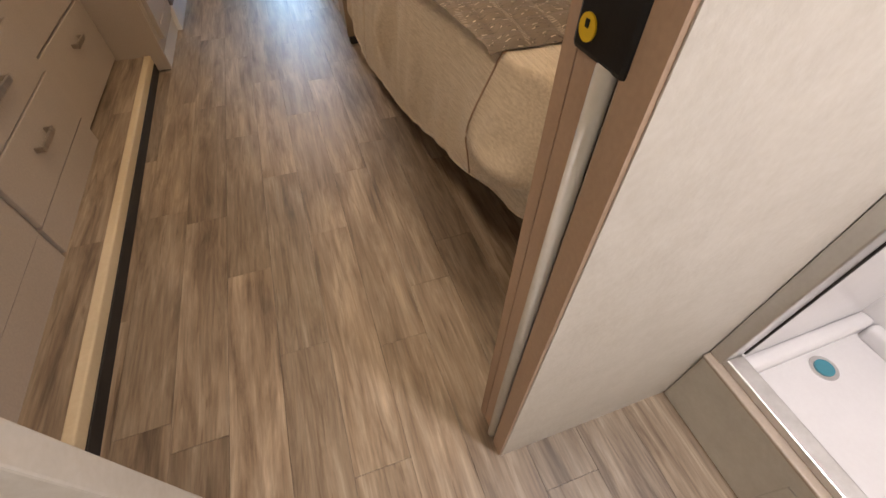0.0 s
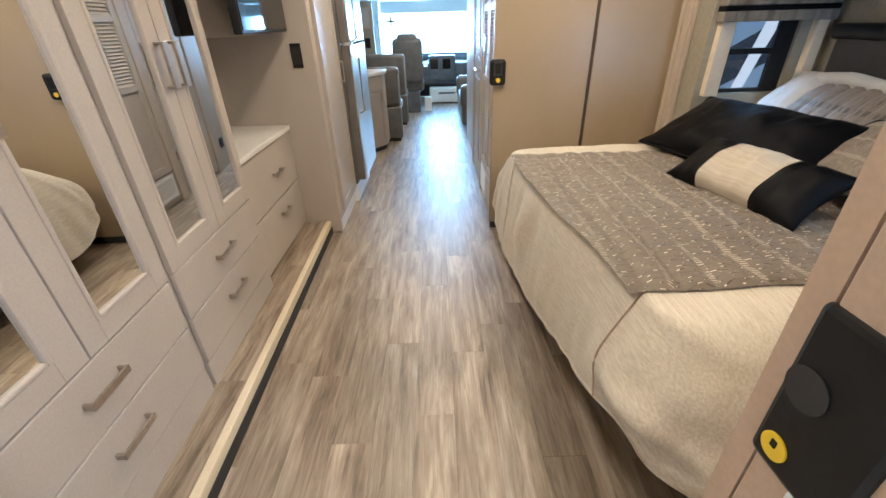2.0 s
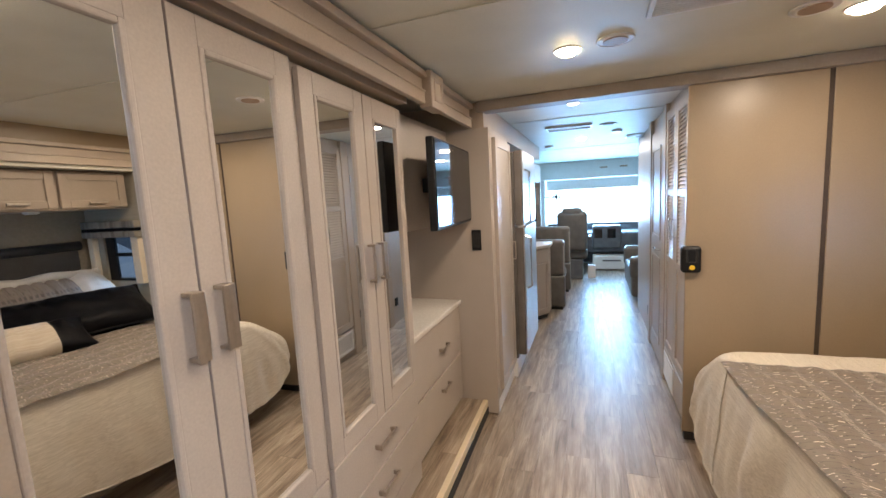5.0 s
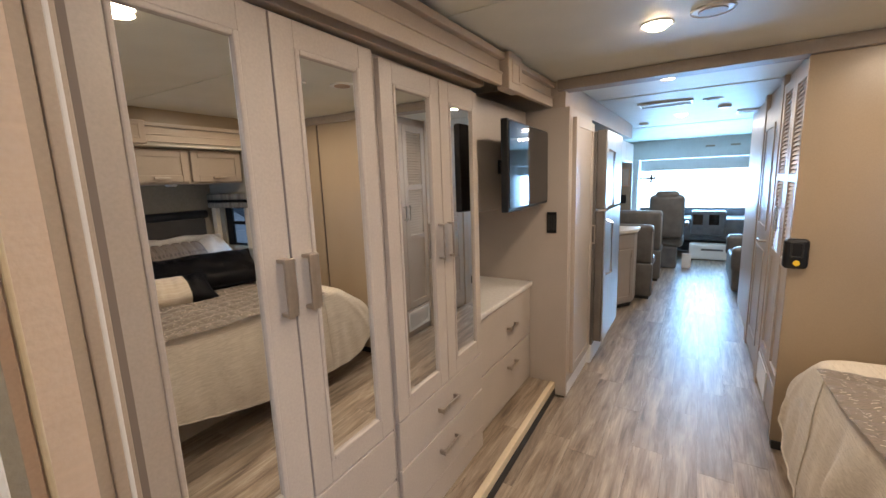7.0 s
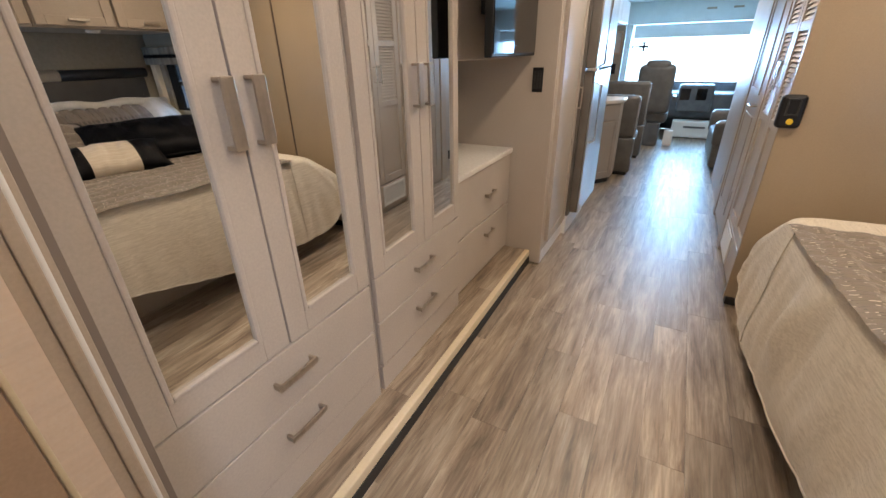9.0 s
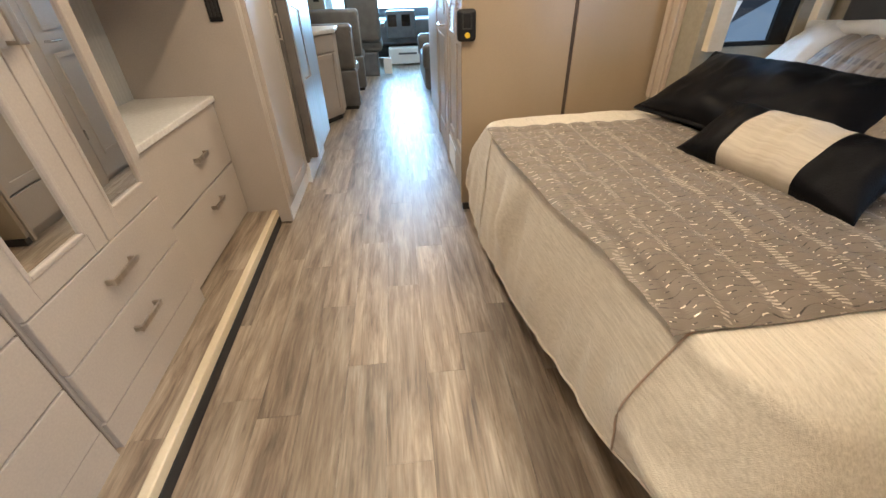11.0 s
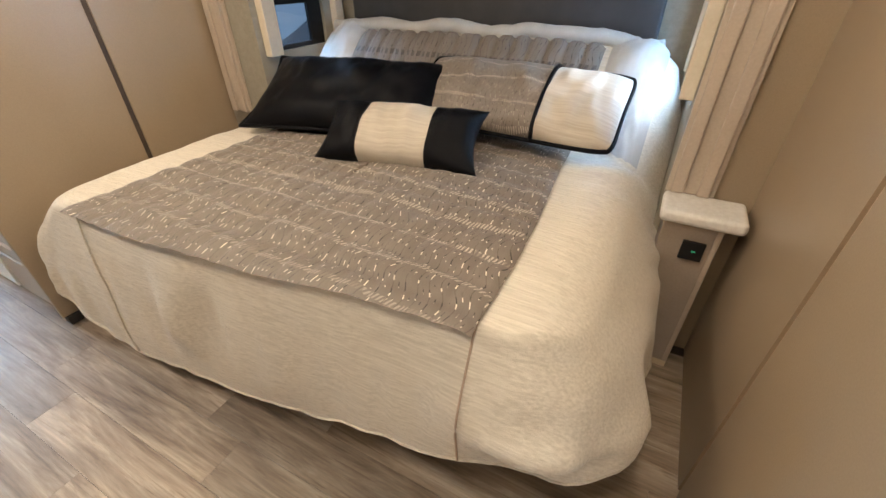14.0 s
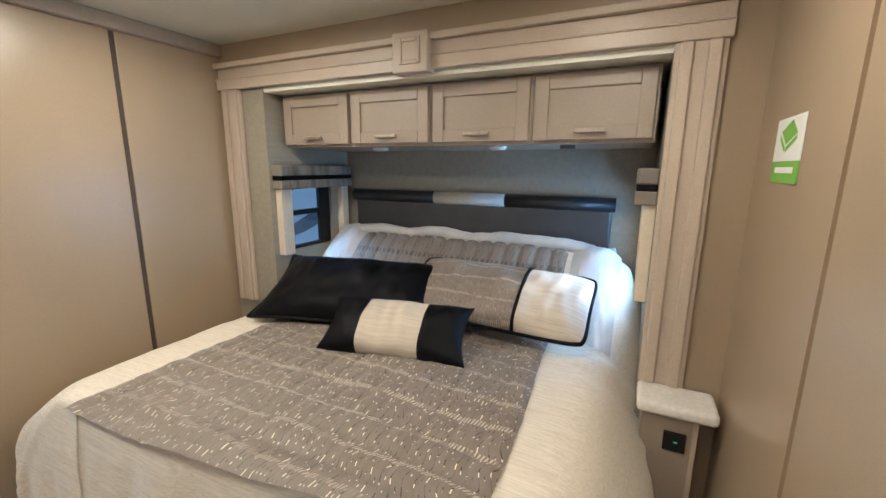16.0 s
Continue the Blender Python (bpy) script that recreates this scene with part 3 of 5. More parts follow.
def mirror_door(parent, x, y0, y1, z0, z1, my0, my1, mz0, mz1, hy, hz):
    """A shaker-like door with a moulded frame round a mirror."""
    t = 0.02
    bm = box_bm(x - t, y0, z0, x, my0, z1, 0.002)
    box_bm(x - t, my1, z0, x, y1, z1, 0.002, bm)
    box_bm(x - t, my0, z0, x, my1, mz0, 0.002, bm)
    box_bm(x - t, my0, mz1, x, my1, z1, 0.002, bm)
    d = part("door", bm, M["cabinet"], parent)
    part("moulding", frame_bm("x", x - 0.012, 0.016, my0, mz0, my1, mz1, 0.014, 0.004), M["cabinet"], d, "moulded mirror frame")
    part("mirror", box_bm(x - 0.014, my0 + 0.01, mz0 + 0.01, x - 0.007, my1 - 0.01, mz1 - 0.01), M["mirror"], d, "clear mirror panel")
    bar_handle("handle", d, x, hy, hz, 0.155, "z", 0.036, 0.034)
    return d


def drawer(parent, x, y0, y1, z0, z1, hy, hz, hl=0.15):
    d = part("drawer", box_bm(x - 0.02, y0, z0, x, y1, z1, 0.004), M["cabinet"], parent)
    bar_handle("handle", d, x, hy, hz, hl, "y", 0.032, 0.024)
    return d


WX = -0.92
w1 = thing("wardrobe", "greige painted wardrobe with two mirrored doors over two drawers", "wardrobe", "wardrobes")
part("body", box_bm(-1.5, 0.49, 0.098, WX - 0.022, 1.325, 1.985, 0.002), M["cabinet"], w1)
part("kick_panel", box_bm(WX - 0.021, 0.50, 0.10, WX - 0.004, 1.322, 0.228, 0.002), M["cabinet"], w1)
mirror_door(w1, WX, 0.515, 0.936, 0.645, 1.975, 0.600, 0.855, 0.715, 1.905, 0.905, 1.295)
mirror_door(w1, WX, 0.942, 1.318, 0.645, 1.975, 1.010, 1.255, 0.715, 1.905, 0.985, 1.295)
drawer(w1, WX, 0.515, 1.318, 0.438, 0.638, 0.925, 0.553)
drawer(w1, WX, 0.515, 1.318, 0.232, 0.432, 0.925, 0.347)
w2 = thing("wardrobe", "greige painted wardrobe with two narrow mirrored doors over two drawers", "wardrobe", "wardrobes")
part("body", box_bm(-1.5, 1.345, 0.098, WX - 0.022, 2.085, 1.975, 0.002), M["cabinet"], w2)
part("kick_panel", box_bm(WX - 0.021, 1.348, 0.10, WX - 0.004, 2.083, 0.222, 0.002), M["cabinet"], w2)
mirror_door(w2, WX, 1.352, 1.728, 0.65, 1.96, 1.420, 1.665, 0.718, 1.89, 1.70, 1.30)
mirror_door(w2, WX, 1.734, 2.08, 0.65, 1.96, 1.805, 2.035, 0.718, 1.88, 1.775, 1.30)
drawer(w2, WX, 1.352, 2.08, 0.445, 0.644, 1.70, 0.555)
drawer(w2, WX, 1.352, 2.08, 0.228, 0.439, 1.70, 0.352)
# the whole slide stands a little askew to the aisle
ASKEW = Matrix.Translation((WX, 1.3, 0)) @ Matrix.Rotation(radians(1.2), 4, "Z") @ Matrix.Translation((-WX, -1.3, 0))
w1.matrix_world = ASKEW
w2.matrix_world = ASKEW
structure("trim_wardrobe_gap", box_bm(-1.4, 1.3255, 0.098, WX - 0.03, 1.3445, 1.97), M["cabinet_in"], "shadow gap between the wardrobes", "trim")

structure("trim_wardrobe_fascia", box_bm(-1.5, 0.47, 1.987, -0.9, 2.09, CEIL - 0.004, 0.002), M["trim"], "cream fascia over the wardrobes", "trim")

# ---- low cabinet under the television ----
lc = thing("drawer_cabinet", "greige two-drawer cabinet on the raised floor under the television", "cabinet")
part("body", box_bm(-1.5, 2.09, 0.098, -1.002, 2.945, 0.80, 0.002), M["cabinet"], lc)
drawer(lc, -0.98, 2.10, 2.94, 0.46, 0.795, 2.58, 0.62, 0.13)
drawer(lc, -0.98, 2.10, 2.94, 0.12, 0.45, 2.58, 0.36, 0.13)
solid("countertop", box_bm(-1.5, 2.088, 0.80, -0.965, 2.947, 0.832, 0.006), M["counter"], "white speckled solid-surface top on the drawer cabinet", "countertop")
structure("wall_tv_back", box_bm(-1.5, 2.09, 0.832, -1.38, 2.947, 2.0), M["niche"], "pale grey ribbed wall under the television", "wall")
tc = thing("overhead_cabinet", "shallow greige overhead cabinet behind the television", "cabinet")
part("body", box_bm(-1.379, 2.095, 1.372, -1.03, 2.944, 1.985, 0.003), M["cabinet"], tc)
part("door", box_bm(-1.029, 2.10, 1.376, -1.01, 2.94, 1.98, 0.003), M["cabinet"], tc)
tv = thing("television", "black flat television on an arm before the overhead cabinet", "television")
part("housing", box_bm(-0.042, -0.40, 1.385, -0.004, 0.40, 1.838, 0.006), M["black"], tv)
part("screen", box_bm(-0.005, -0.388, 1.402, 0.0, 0.388, 1.828, 0.001), M["screen"], tv, "glossy dark screen")
part("wall_arm", box_bm(-0.185, -0.05, 1.58, -0.042, 0.02, 1.66, 0.004), M["black"], tv, "black steel mounting arm")
tv.matrix_world = Matrix.Translation((-0.822, 2.525, 0)) @ Matrix.Rotation(radians(4.3), 4, "Z")

# ---- fridge block ----
fp = thing("pantry_cabinet", "tall greige pantry cabinet with a flat end panel", "cabinet")
part("end_panel", box_bm(-1.5, 2.95, 0.012, -0.725, 2.975, 1.985, 0.002), M["cabinet"], fp)
part("body", box_bm(-1.5, 2.976, 0.10, -0.745, 3.595, 1.985, 0.002), M["cabinet"], fp)
part("plinth", box_bm(-1.5, 2.976, 0.0, -0.73, 3.595, 0.10, 0.002), M["white"], fp, "white plinth board")
part("face_frame", frame_bm("x", -0.744, 0.02, 2.978, 0.105, 3.592, 1.98, 0.05, 0.002), M["cabinet"], fp)
pd = part("door", box_bm(-0.744, 3.03, 0.16, -0.705, 3.55, 1.93, 0.003), M["cabinet"], fp)
part("moulding", frame_bm("x", -0.706, 0.008, 3.03, 0.16, 3.55, 1.93, 0.06, 0.003), M["cabinet"], pd)
bar_handle("handle", pd, -0.698, 3.52, 1.1, 0.15, "z")
sw = thing("switch_plate", "black wall switch panel on the pantry end", "switch")
part("plate", box_bm(-0.865, 2.942, 1.18, -0.80, 2.9495, 1.32, 0.003), M["black"], sw)
for k in range(3):
    part("rocker", box_bm(-0.858 + k * 0.018, 2.938, 1.20, -0.845 + k * 0.018, 2.942, 1.30, 0.001), M["rubber"], sw)
fr = thing("refrigerator", "stainless steel refrigerator with two doors and bar handles", "refrigerator")
part("body", box_bm(-1.4, 3.60, 0.16, -0.69, 4.30, 1.88, 0.006), M["fridge_side"], fr, "grey-brown painted cabinet sides")
for z0, z1, hz in ((0.20, 1.275, 0.98), (1.29, 1.89, 1.52)):
    d = part("door", box_bm(-0.688, 3.60, z0, -0.622, 4.30, z1, 0.008), M["fridge_side"], fr, "grey-brown door edges")
    part("door_skin", box_bm(-0.6215, 3.602, z0 + 0.002, -0.612, 4.298, z1 - 0.002, 0.004), M["steel"], d, "brushed stainless front")
    part("handle", tube_bm([(-0.612, 3.68, hz - 0.22), (-0.575, 3.68, hz - 0.2), (-0.575, 3.68, hz + 0.2), (-0.612, 3.68, hz + 0.22)], 0.01), M["chrome"], d, "chrome bar handle")
part("hinge", box_bm(-0.665, 3.585, 1.272, -0.595, 3.604, 1.293, 0.003), M["chrome"], fr, "chrome door hinge")
structure("wall_fridge_base", box_bm(-1.4, 3.60, 0.0, -0.70, 4.30, 0.16), M["white"], "white plinth under the refrigerator", "plinth")
structure("wall_over_fridge", box_bm(-1.5, 2.976, 1.986, -0.76, 6.0, CEIL), M["trim"])

# ---- slide valances ----


def valance(name, side, x, y0, y1, z0, z1, key_y, label):
    """A crown moulding in three steps with a square rosette block."""
    v = thing(name, label, "valance")
    s = side
    h = z1 - z0
    for n, a, b, d in (("lower_rail", 0.0, 0.38, 0.030), ("band", 0.38, 0.80, 0.018), ("crown", 0.80, 1.0, 0.045)):
        part(n, box_bm(x, y0, z0 + a * h, x + s * d, y1, z0 + b * h, 0.004), M["trim"], v)
    part("bead", box_bm(x, y0, z0 + 0.36 * h, x + s * 0.036, y1, z0 + 0.42 * h, 0.003), M["trim"], v)
    blk = part("rosette_block", box_bm(x + s * 0.002, key_y - 0.085, z0 - 0.018, x + s * 0.066, key_y + 0.085, z1 + 0.006, 0.005), M["trim"], v, "square moulded rosette block")
    part("rosette_ring", frame_bm("x", x + s * 0.064, s * 0.007, key_y - 0.052, z0 + 0.015, key_y + 0.052, z0 + 0.12, 0.016, 0.003), M["trim"], blk)
    return v


valance("slide_valance", -1, 1.5585, 0.56, 2.96, 1.908, 2.045, 1.70, "cream painted moulded valance over the bed recess")
valance("slide_valance", 1, -0.86, 0.40, 2.94, 1.99, 2.135, 2.23, "cream painted moulded valance over the wardrobes")


def pilaster(name, x, y0, y1, z0, z1, s):
    p = thing(name, "cream fluted pilaster beside the bed recess", "pilaster")
    part("board", box_bm(x, y0, z0, x + s * 0.02, y1, z1, 0.003), M["trim"], p)
    w = (y1 - y0) / 3
    part("flute", box_bm(x + s * 0.02, y0 + 0.3 * w, z0, x + s * 0.034, y0 + 1.1 * w, z1, 0.006), M["trim"], p)
    part("flute", box_bm(x + s * 0.02, y0 + 1.9 * w, z0, x + s * 0.034, y0 + 2.7 * w, z1, 0.006), M["trim"], p)


pilaster("pilaster", 1.5585, 2.80, 2.94, 0.706, 1.907, -1)
pilaster("pilaster", 1.5585, 0.57, 0.72, 0.706, 1.907, -1)

# ---- overhead cabinets ----
oc_x = 1.666
oh_edges = (2.62, 2.156, 1.69, 1.215, 0.745)
for k in range(4):
    a, b = oh_edges[k + 1], oh_edges[k]
    oc = thing("overhead_cabinet", "greige overhead cabinet with a shaker door and bar handle", "cabinet", "overhead cabinets")
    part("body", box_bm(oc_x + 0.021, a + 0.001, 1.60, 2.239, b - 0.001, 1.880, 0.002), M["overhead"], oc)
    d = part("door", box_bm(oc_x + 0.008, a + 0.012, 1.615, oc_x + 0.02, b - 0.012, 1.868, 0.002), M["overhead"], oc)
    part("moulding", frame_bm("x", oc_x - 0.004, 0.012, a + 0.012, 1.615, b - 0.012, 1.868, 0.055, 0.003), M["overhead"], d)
    h = part("handle", box_bm(oc_x - 0.034, (a + b) / 2 - 0.06, 1.64, oc_x - 0.022, (a + b) / 2 + 0.06, 1.656, 0.003), M["handle"], d, "brushed nickel bar handle")
    for s in (-1, 1):
        part("foot", box_bm(oc_x - 0.023, (a + b) / 2 + s * 0.045 - 0.005, 1.643, oc_x - 0.004, (a + b) / 2 + s * 0.045 + 0.005, 1.653), M["handle"], h)

# ---- headboard ----
hb = thing("headboard", "dark grey upholstered headboard with black and silver top roll", "headboard")
part("panel", box_bm(2.19, 0.90, 0.75, 2.238, 2.53, 1.285, 0.012), M["upholstery"], hb)
for a, b, m in ((2.545, 1.93, "headblack"), (1.93, 1.475, "headsilver"), (1.475, 0.885, "headblack")):
    bm = cyl_bm(2.20, (a + b) / 2, 1.315, 0.038, a - b, "y", 20)
    part("top_roll", bm, M[m], hb, "padded roll", True)

# ---- bed ----
BX0, BX1 = 0.585, 2.18
BY0, BY1 = 0.76, 2.64


def smooth01(u):
    u = min(1.0, max(0.0, u))
    return u * u * (3 - 2 * u)


def bed_top(x, y):
    """Height of the bedspread on the bed, rising over the raised head end."""
    z = 0.728 + 0.024 * math.sin(min(1, max(0, (y - BY0) / (BY1 - BY0))) * math.pi)
    z += 0.332 * smooth01((x - 1.66) / 0.46)
    z += 0.008 * noise.noise((x * 5, y * 5, 3.3)) + 0.004 * noise.noise((x * 13, y * 11, 7.3))
    if x > 1.35 and y < 1.1:
        z += 0.024 * smooth01((x - 1.35) / 0.2) * math.sin(26 * (x + 0.5 * y)) * smooth01((1.1 - y) / 0.2)
    return z


def foot_shift(x, y):
    """The foot edge runs a little askew."""
    return -0.125 * smooth01((y - 0.9) / 1.25) * (1 - smooth01((x - 0.5) / 0.7))


def outline(d, n_corner=22, n_side=60):
    """Points round the foot end and sides of the bed, d outside its edge."""
    x0, x1, y0, y1 = BX0 - d * 0.6, BX1, BY0 - d * 1.2, BY1 + d * 2.2
    ra = max(0.03, 0.24 + d * 1.7)
    rb = max(0.03, 0.15 - d * 0.2)
    pts = []
    for k in range(n_side):
        pts.append((x1 + (x0 + ra - x1) * k / n_side, y0))
    for k in range(n_corner):
        a = radians(90 * k / n_corner)
        pts.append((x0 + ra - ra * math.sin(a), y0 + ra - ra * math.cos(a)))
    for k in range(n_side):
        pts.append((x0, y0 + ra + (y1 - rb - y0 - ra) * k / n_side))
    for k in range(n_corner):
        a = radians(90 * k / n_corner)
        pts.append((x0 + rb - rb * math.cos(a), y1 - rb + rb * math.sin(a)))
    for k in range(n_side + 1):
        pts.append((x0 + rb + (x1 - x0 - rb) * k / n_side, y1))
    return [(x + foot_shift(x, y) + 0.25 * max(0, d) * smooth01((y - 1.1) / 1.2) * (1 - smooth01((x - 0.6) / 0.3)), y) for x, y in pts]


N_SIDE, N_CORNER = 60, 22
FOOT0, FOOT1 = N_SIDE + N_CORNER, 2 * N_SIDE + N_CORNER


def hem_height(i):
    far = smooth01((i - (FOOT1 - 8)) / 20)
    near = math.exp(-((i - 68) / 14.0) ** 2)
    return 0.150 + 0.26 * far + 0.18 * (1 - smooth01((i - 76) / 36)) + 0.02 * near + 0.004 * math.sin(i * 0.13)


def edge_radius(i):
    """Soft over the near side, tighter along the foot."""
    return 0.05 + 0.10 * (1 - smooth01((i - 58) / 30))


RINGS = {}


def ring_at(d, i):
    """Point i of the outline d outside the edge, between stored outlines 5 mm apart."""
    k = math.floor(d / 0.005)
    for n in (k, k + 1):
        if n not in RINGS:
            RINGS[n] = outline(n * 0.005)
    a, b, f = RINGS[k][i], RINGS[k + 1][i], d / 0.005 - k
    return (a[0] + (b[0] - a[0]) * f, a[1] + (b[1] - a[1]) * f)


def round_ring(a):
    """The outline where the cloth has turned a degrees over the edge."""
    return [ring_at(-edge_radius(i) * (1 - math.sin(radians(a))), i) for i in range(3 * N_SIDE + 2 * N_CORNER + 1)]


def fall_ring(u):
    """The outline u of the way down the hanging cloth."""
    pts = []
    for i in range(3 * N_SIDE + 2 * N_CORNER + 1):
        d0 = -0.134 * edge_radius(i)
        pts.append(ring_at(d0 + (0.11 - d0) * math.sin(u * math.pi / 2), i))
    return pts


def drape_point(i, u, pts):
    """Point i round the bed, u of the way from the top edge down to the hem."""
    x, y = pts[i]
    px, py = pts[max(0, i - 1)]
    qx, qy = pts[min(len(pts) - 1, i + 1)]
    nx, ny = -(qy - py), (qx - px)
    l = math.hypot(nx, ny) or 1
    nx, ny = nx / l, ny / l
    top = bed_top(x, y) - 0.5 * edge_radius(i)
    w = u * (1 - 0.55 * u * u) * (0.004 * math.sin(i * 0.31 + 0.9) + 0.020 * noise.noise((x * 2.6, y * 2.6, 1.5 + u)) + 0.011 * noise.noise((x * 9, y * 9, u * 2.2)) + 0.006 * noise.noise((x * 24, y * 24, u * 4)))
    # gathers at the far foot corner and a soft pouch at the near one
    far = math.exp(-((i - (FOOT1 + 2)) / 7.0) ** 2)
    w += far * 0.008 * math.sin(i * 1.1) * u
    mid = math.exp(-((i - (FOOT0 + 34)) / 6.0) ** 2) * math.exp(-((u - 0.45) / 0.28) ** 2)
    w += mid * 0.034 * math.sin((i - FOOT0) * 0.55 + u * 3)
    near = math.exp(-((i - 74) / 9.0) ** 2)
    w += near * (0.045 * math.sin(min(1, u * 1.02) * math.pi) + 0.020 * u ** 3 * math.sin((i - 70) * 0.55))
    w += 0.050 * math.exp(-((i - 76) / 3.6) ** 2 - ((u - 0.58) / 0.12) ** 2) - 0.050 * math.exp(-((i - 74) / 4.2) ** 2 - ((u - 0.79) / 0.08) ** 2)
    # long soft folds down the foot, a crease at the near corner, and the middle tucked in
    w += u * (1 - 0.6 * u * u) * 0.030 * noise.noise((y * 11 + x * 6, u * 1.3, 9.1)) + 0.012 * math.sin(math.pi * u) * noise.noise((y * 23 + x * 9, u * 2.0 + y * 3, 4.2))
    w += 0.055 * max(0.0, 1 - abs(i - 68.5) / 6.5) * smooth01((u - 0.5) / 0.35)
    w -= 0.030 * max(0.0, 1 - abs(i - 60) / 5.0) * smooth01((u - 0.4) / 0.4)
    x += 0.045 * u * u * math.exp(-((y - 1.75) / 0.42) ** 2) * (1 if N_SIDE < i < FOOT1 + N_CORNER else 0)
    hem = hem_height(i)
    return (x + nx * w, y + ny * w, top + (hem - top) * u)


def spread_bm():
    bm = bmesh.new()
    rings = []
    for d in (-0.46, -0.38, -0.30, -0.24, -0.19):
        rings.append([(x, y, bed_top(x, y)) for x, y in outline(d)])
    for a in (0, 10, 20, 30, 40, 50):
        rings.append([(x, y, bed_top(x, y) - edge_radius(i) * (1 - math.cos(radians(a)))) for i, (x, y) in enumerate(round_ring(a))])
    for k in range(23):
        pts = fall_ring(k / 22)
        rings.append([drape_point(i, k / 22, pts) for i in range(len(pts))])
    vs = [[bm.verts.new(p) for p in ring] for ring in rings]
    for a, b in zip(vs, vs[1:]):
        for i in range(len(a) - 1):
            bm.faces.new((a[i], b[i], b[i + 1], a[i + 1]))
    # the middle of the top, as strips along the bed
    r = vs[0]
    n = len(r)
    m = 24
    for i in range(n // 2 - 1):
        pa, pb, pc, pd = r[i], r[i + 1], r[n - 2 - i], r[n - 1 - i]
        if i == 0:
            last = [pa] + [bm.verts.new((0, 0, 0)) for _ in range(m - 1)] + [pd]
            for k in range(1, m):
                v = pa.co.lerp(pd.co, k / m)
                last[k].co = (v.x, v.y, bed_top(v.x, v.y))
        row = [pb] + [bm.verts.new((0, 0, 0)) for _ in range(m - 1)] + [pc]
        for k in range(1, m):
            v = pb.co.lerp(pc.co, k / m)
            row[k].co = (v.x, v.y, bed_top(v.x, v.y))
        for k in range(m):
            bm.faces.new((last[k], row[k], row[k + 1], last[k + 1]))
        last = row
    bmesh.ops.remove_doubles(bm, verts=bm.verts, dist=0.0005)
    bmesh.ops.recalc_face_normals(bm, faces=bm.faces)
    return bm


bed = thing("bed", "wide bed with a cream bedspread and grey patterned centre panel", "bed")
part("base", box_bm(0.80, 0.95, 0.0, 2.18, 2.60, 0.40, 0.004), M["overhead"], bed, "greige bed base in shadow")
part("bedspread", spread_bm(), M["cream"], bed, "cream woven bedspread hanging to near the floor", True)

RY0, RY1 = 1.03, 2.36


def side_drop(y):
    """How far the cloth has fallen where it rounds over the near side."""
    d = BY0 + 0.15 - y
    return 0.15 - math.sqrt(max(0.0, 0.15 ** 2 - d * d)) if d > 0 else 0.0


def runner_z(x, y, lift=0.006):
    q = 0.5 + 0.5 * math.cos(2 * math.pi * (y - RY0) / 0.083)
    head = smooth01((x - 1.72) / 0.15)
    pinch = abs(math.sin(math.pi * (x - 0.5) / 0.105 + 0.5 * noise.noise((x * 3, y * 2, 8))))
    puff = 0.013 * pinch ** 0.6 * (1 - 0.5 * q ** 6) * (1 - head) + head * 0.013 * (1 - q ** 4)
    edge = min(1, (y - RY0) / 0.02, (RY1 - y) / 0.02) if RY0 < y < RY1 else 0
    return bed_top(x, y) + lift + puff * max(0, edge)


def runner_bm():
    bm = bmesh.new()
    nx, ny = 120, 150
    grid = []
    for i in range(nx + 1):
        row = []
        for j in range(ny + 1):
            y = RY0 + (RY1 - RY0) * j / ny
            xa = 0.572 + foot_shift(0.57, y) - 0.012
            x = xa + (2.075 - xa) * i / nx
            e = max(0.0, xa + 0.055 - x)
            row.append(bm.verts.new((x, y + 0.055 * smooth01((x - 0.8) / 0.9) * (1 if y < 1.7 else 0.2), runner_z(x, y) - 3.0 * e * e)))
        grid.append(row)
    for i in range(nx):
        for j in range(ny):
            bm.faces.new((grid[i][j], grid[i + 1][j], grid[i + 1][j + 1], grid[i][j + 1]))
    bmesh.ops.recalc_face_normals(bm, faces=bm.faces)
    return bm


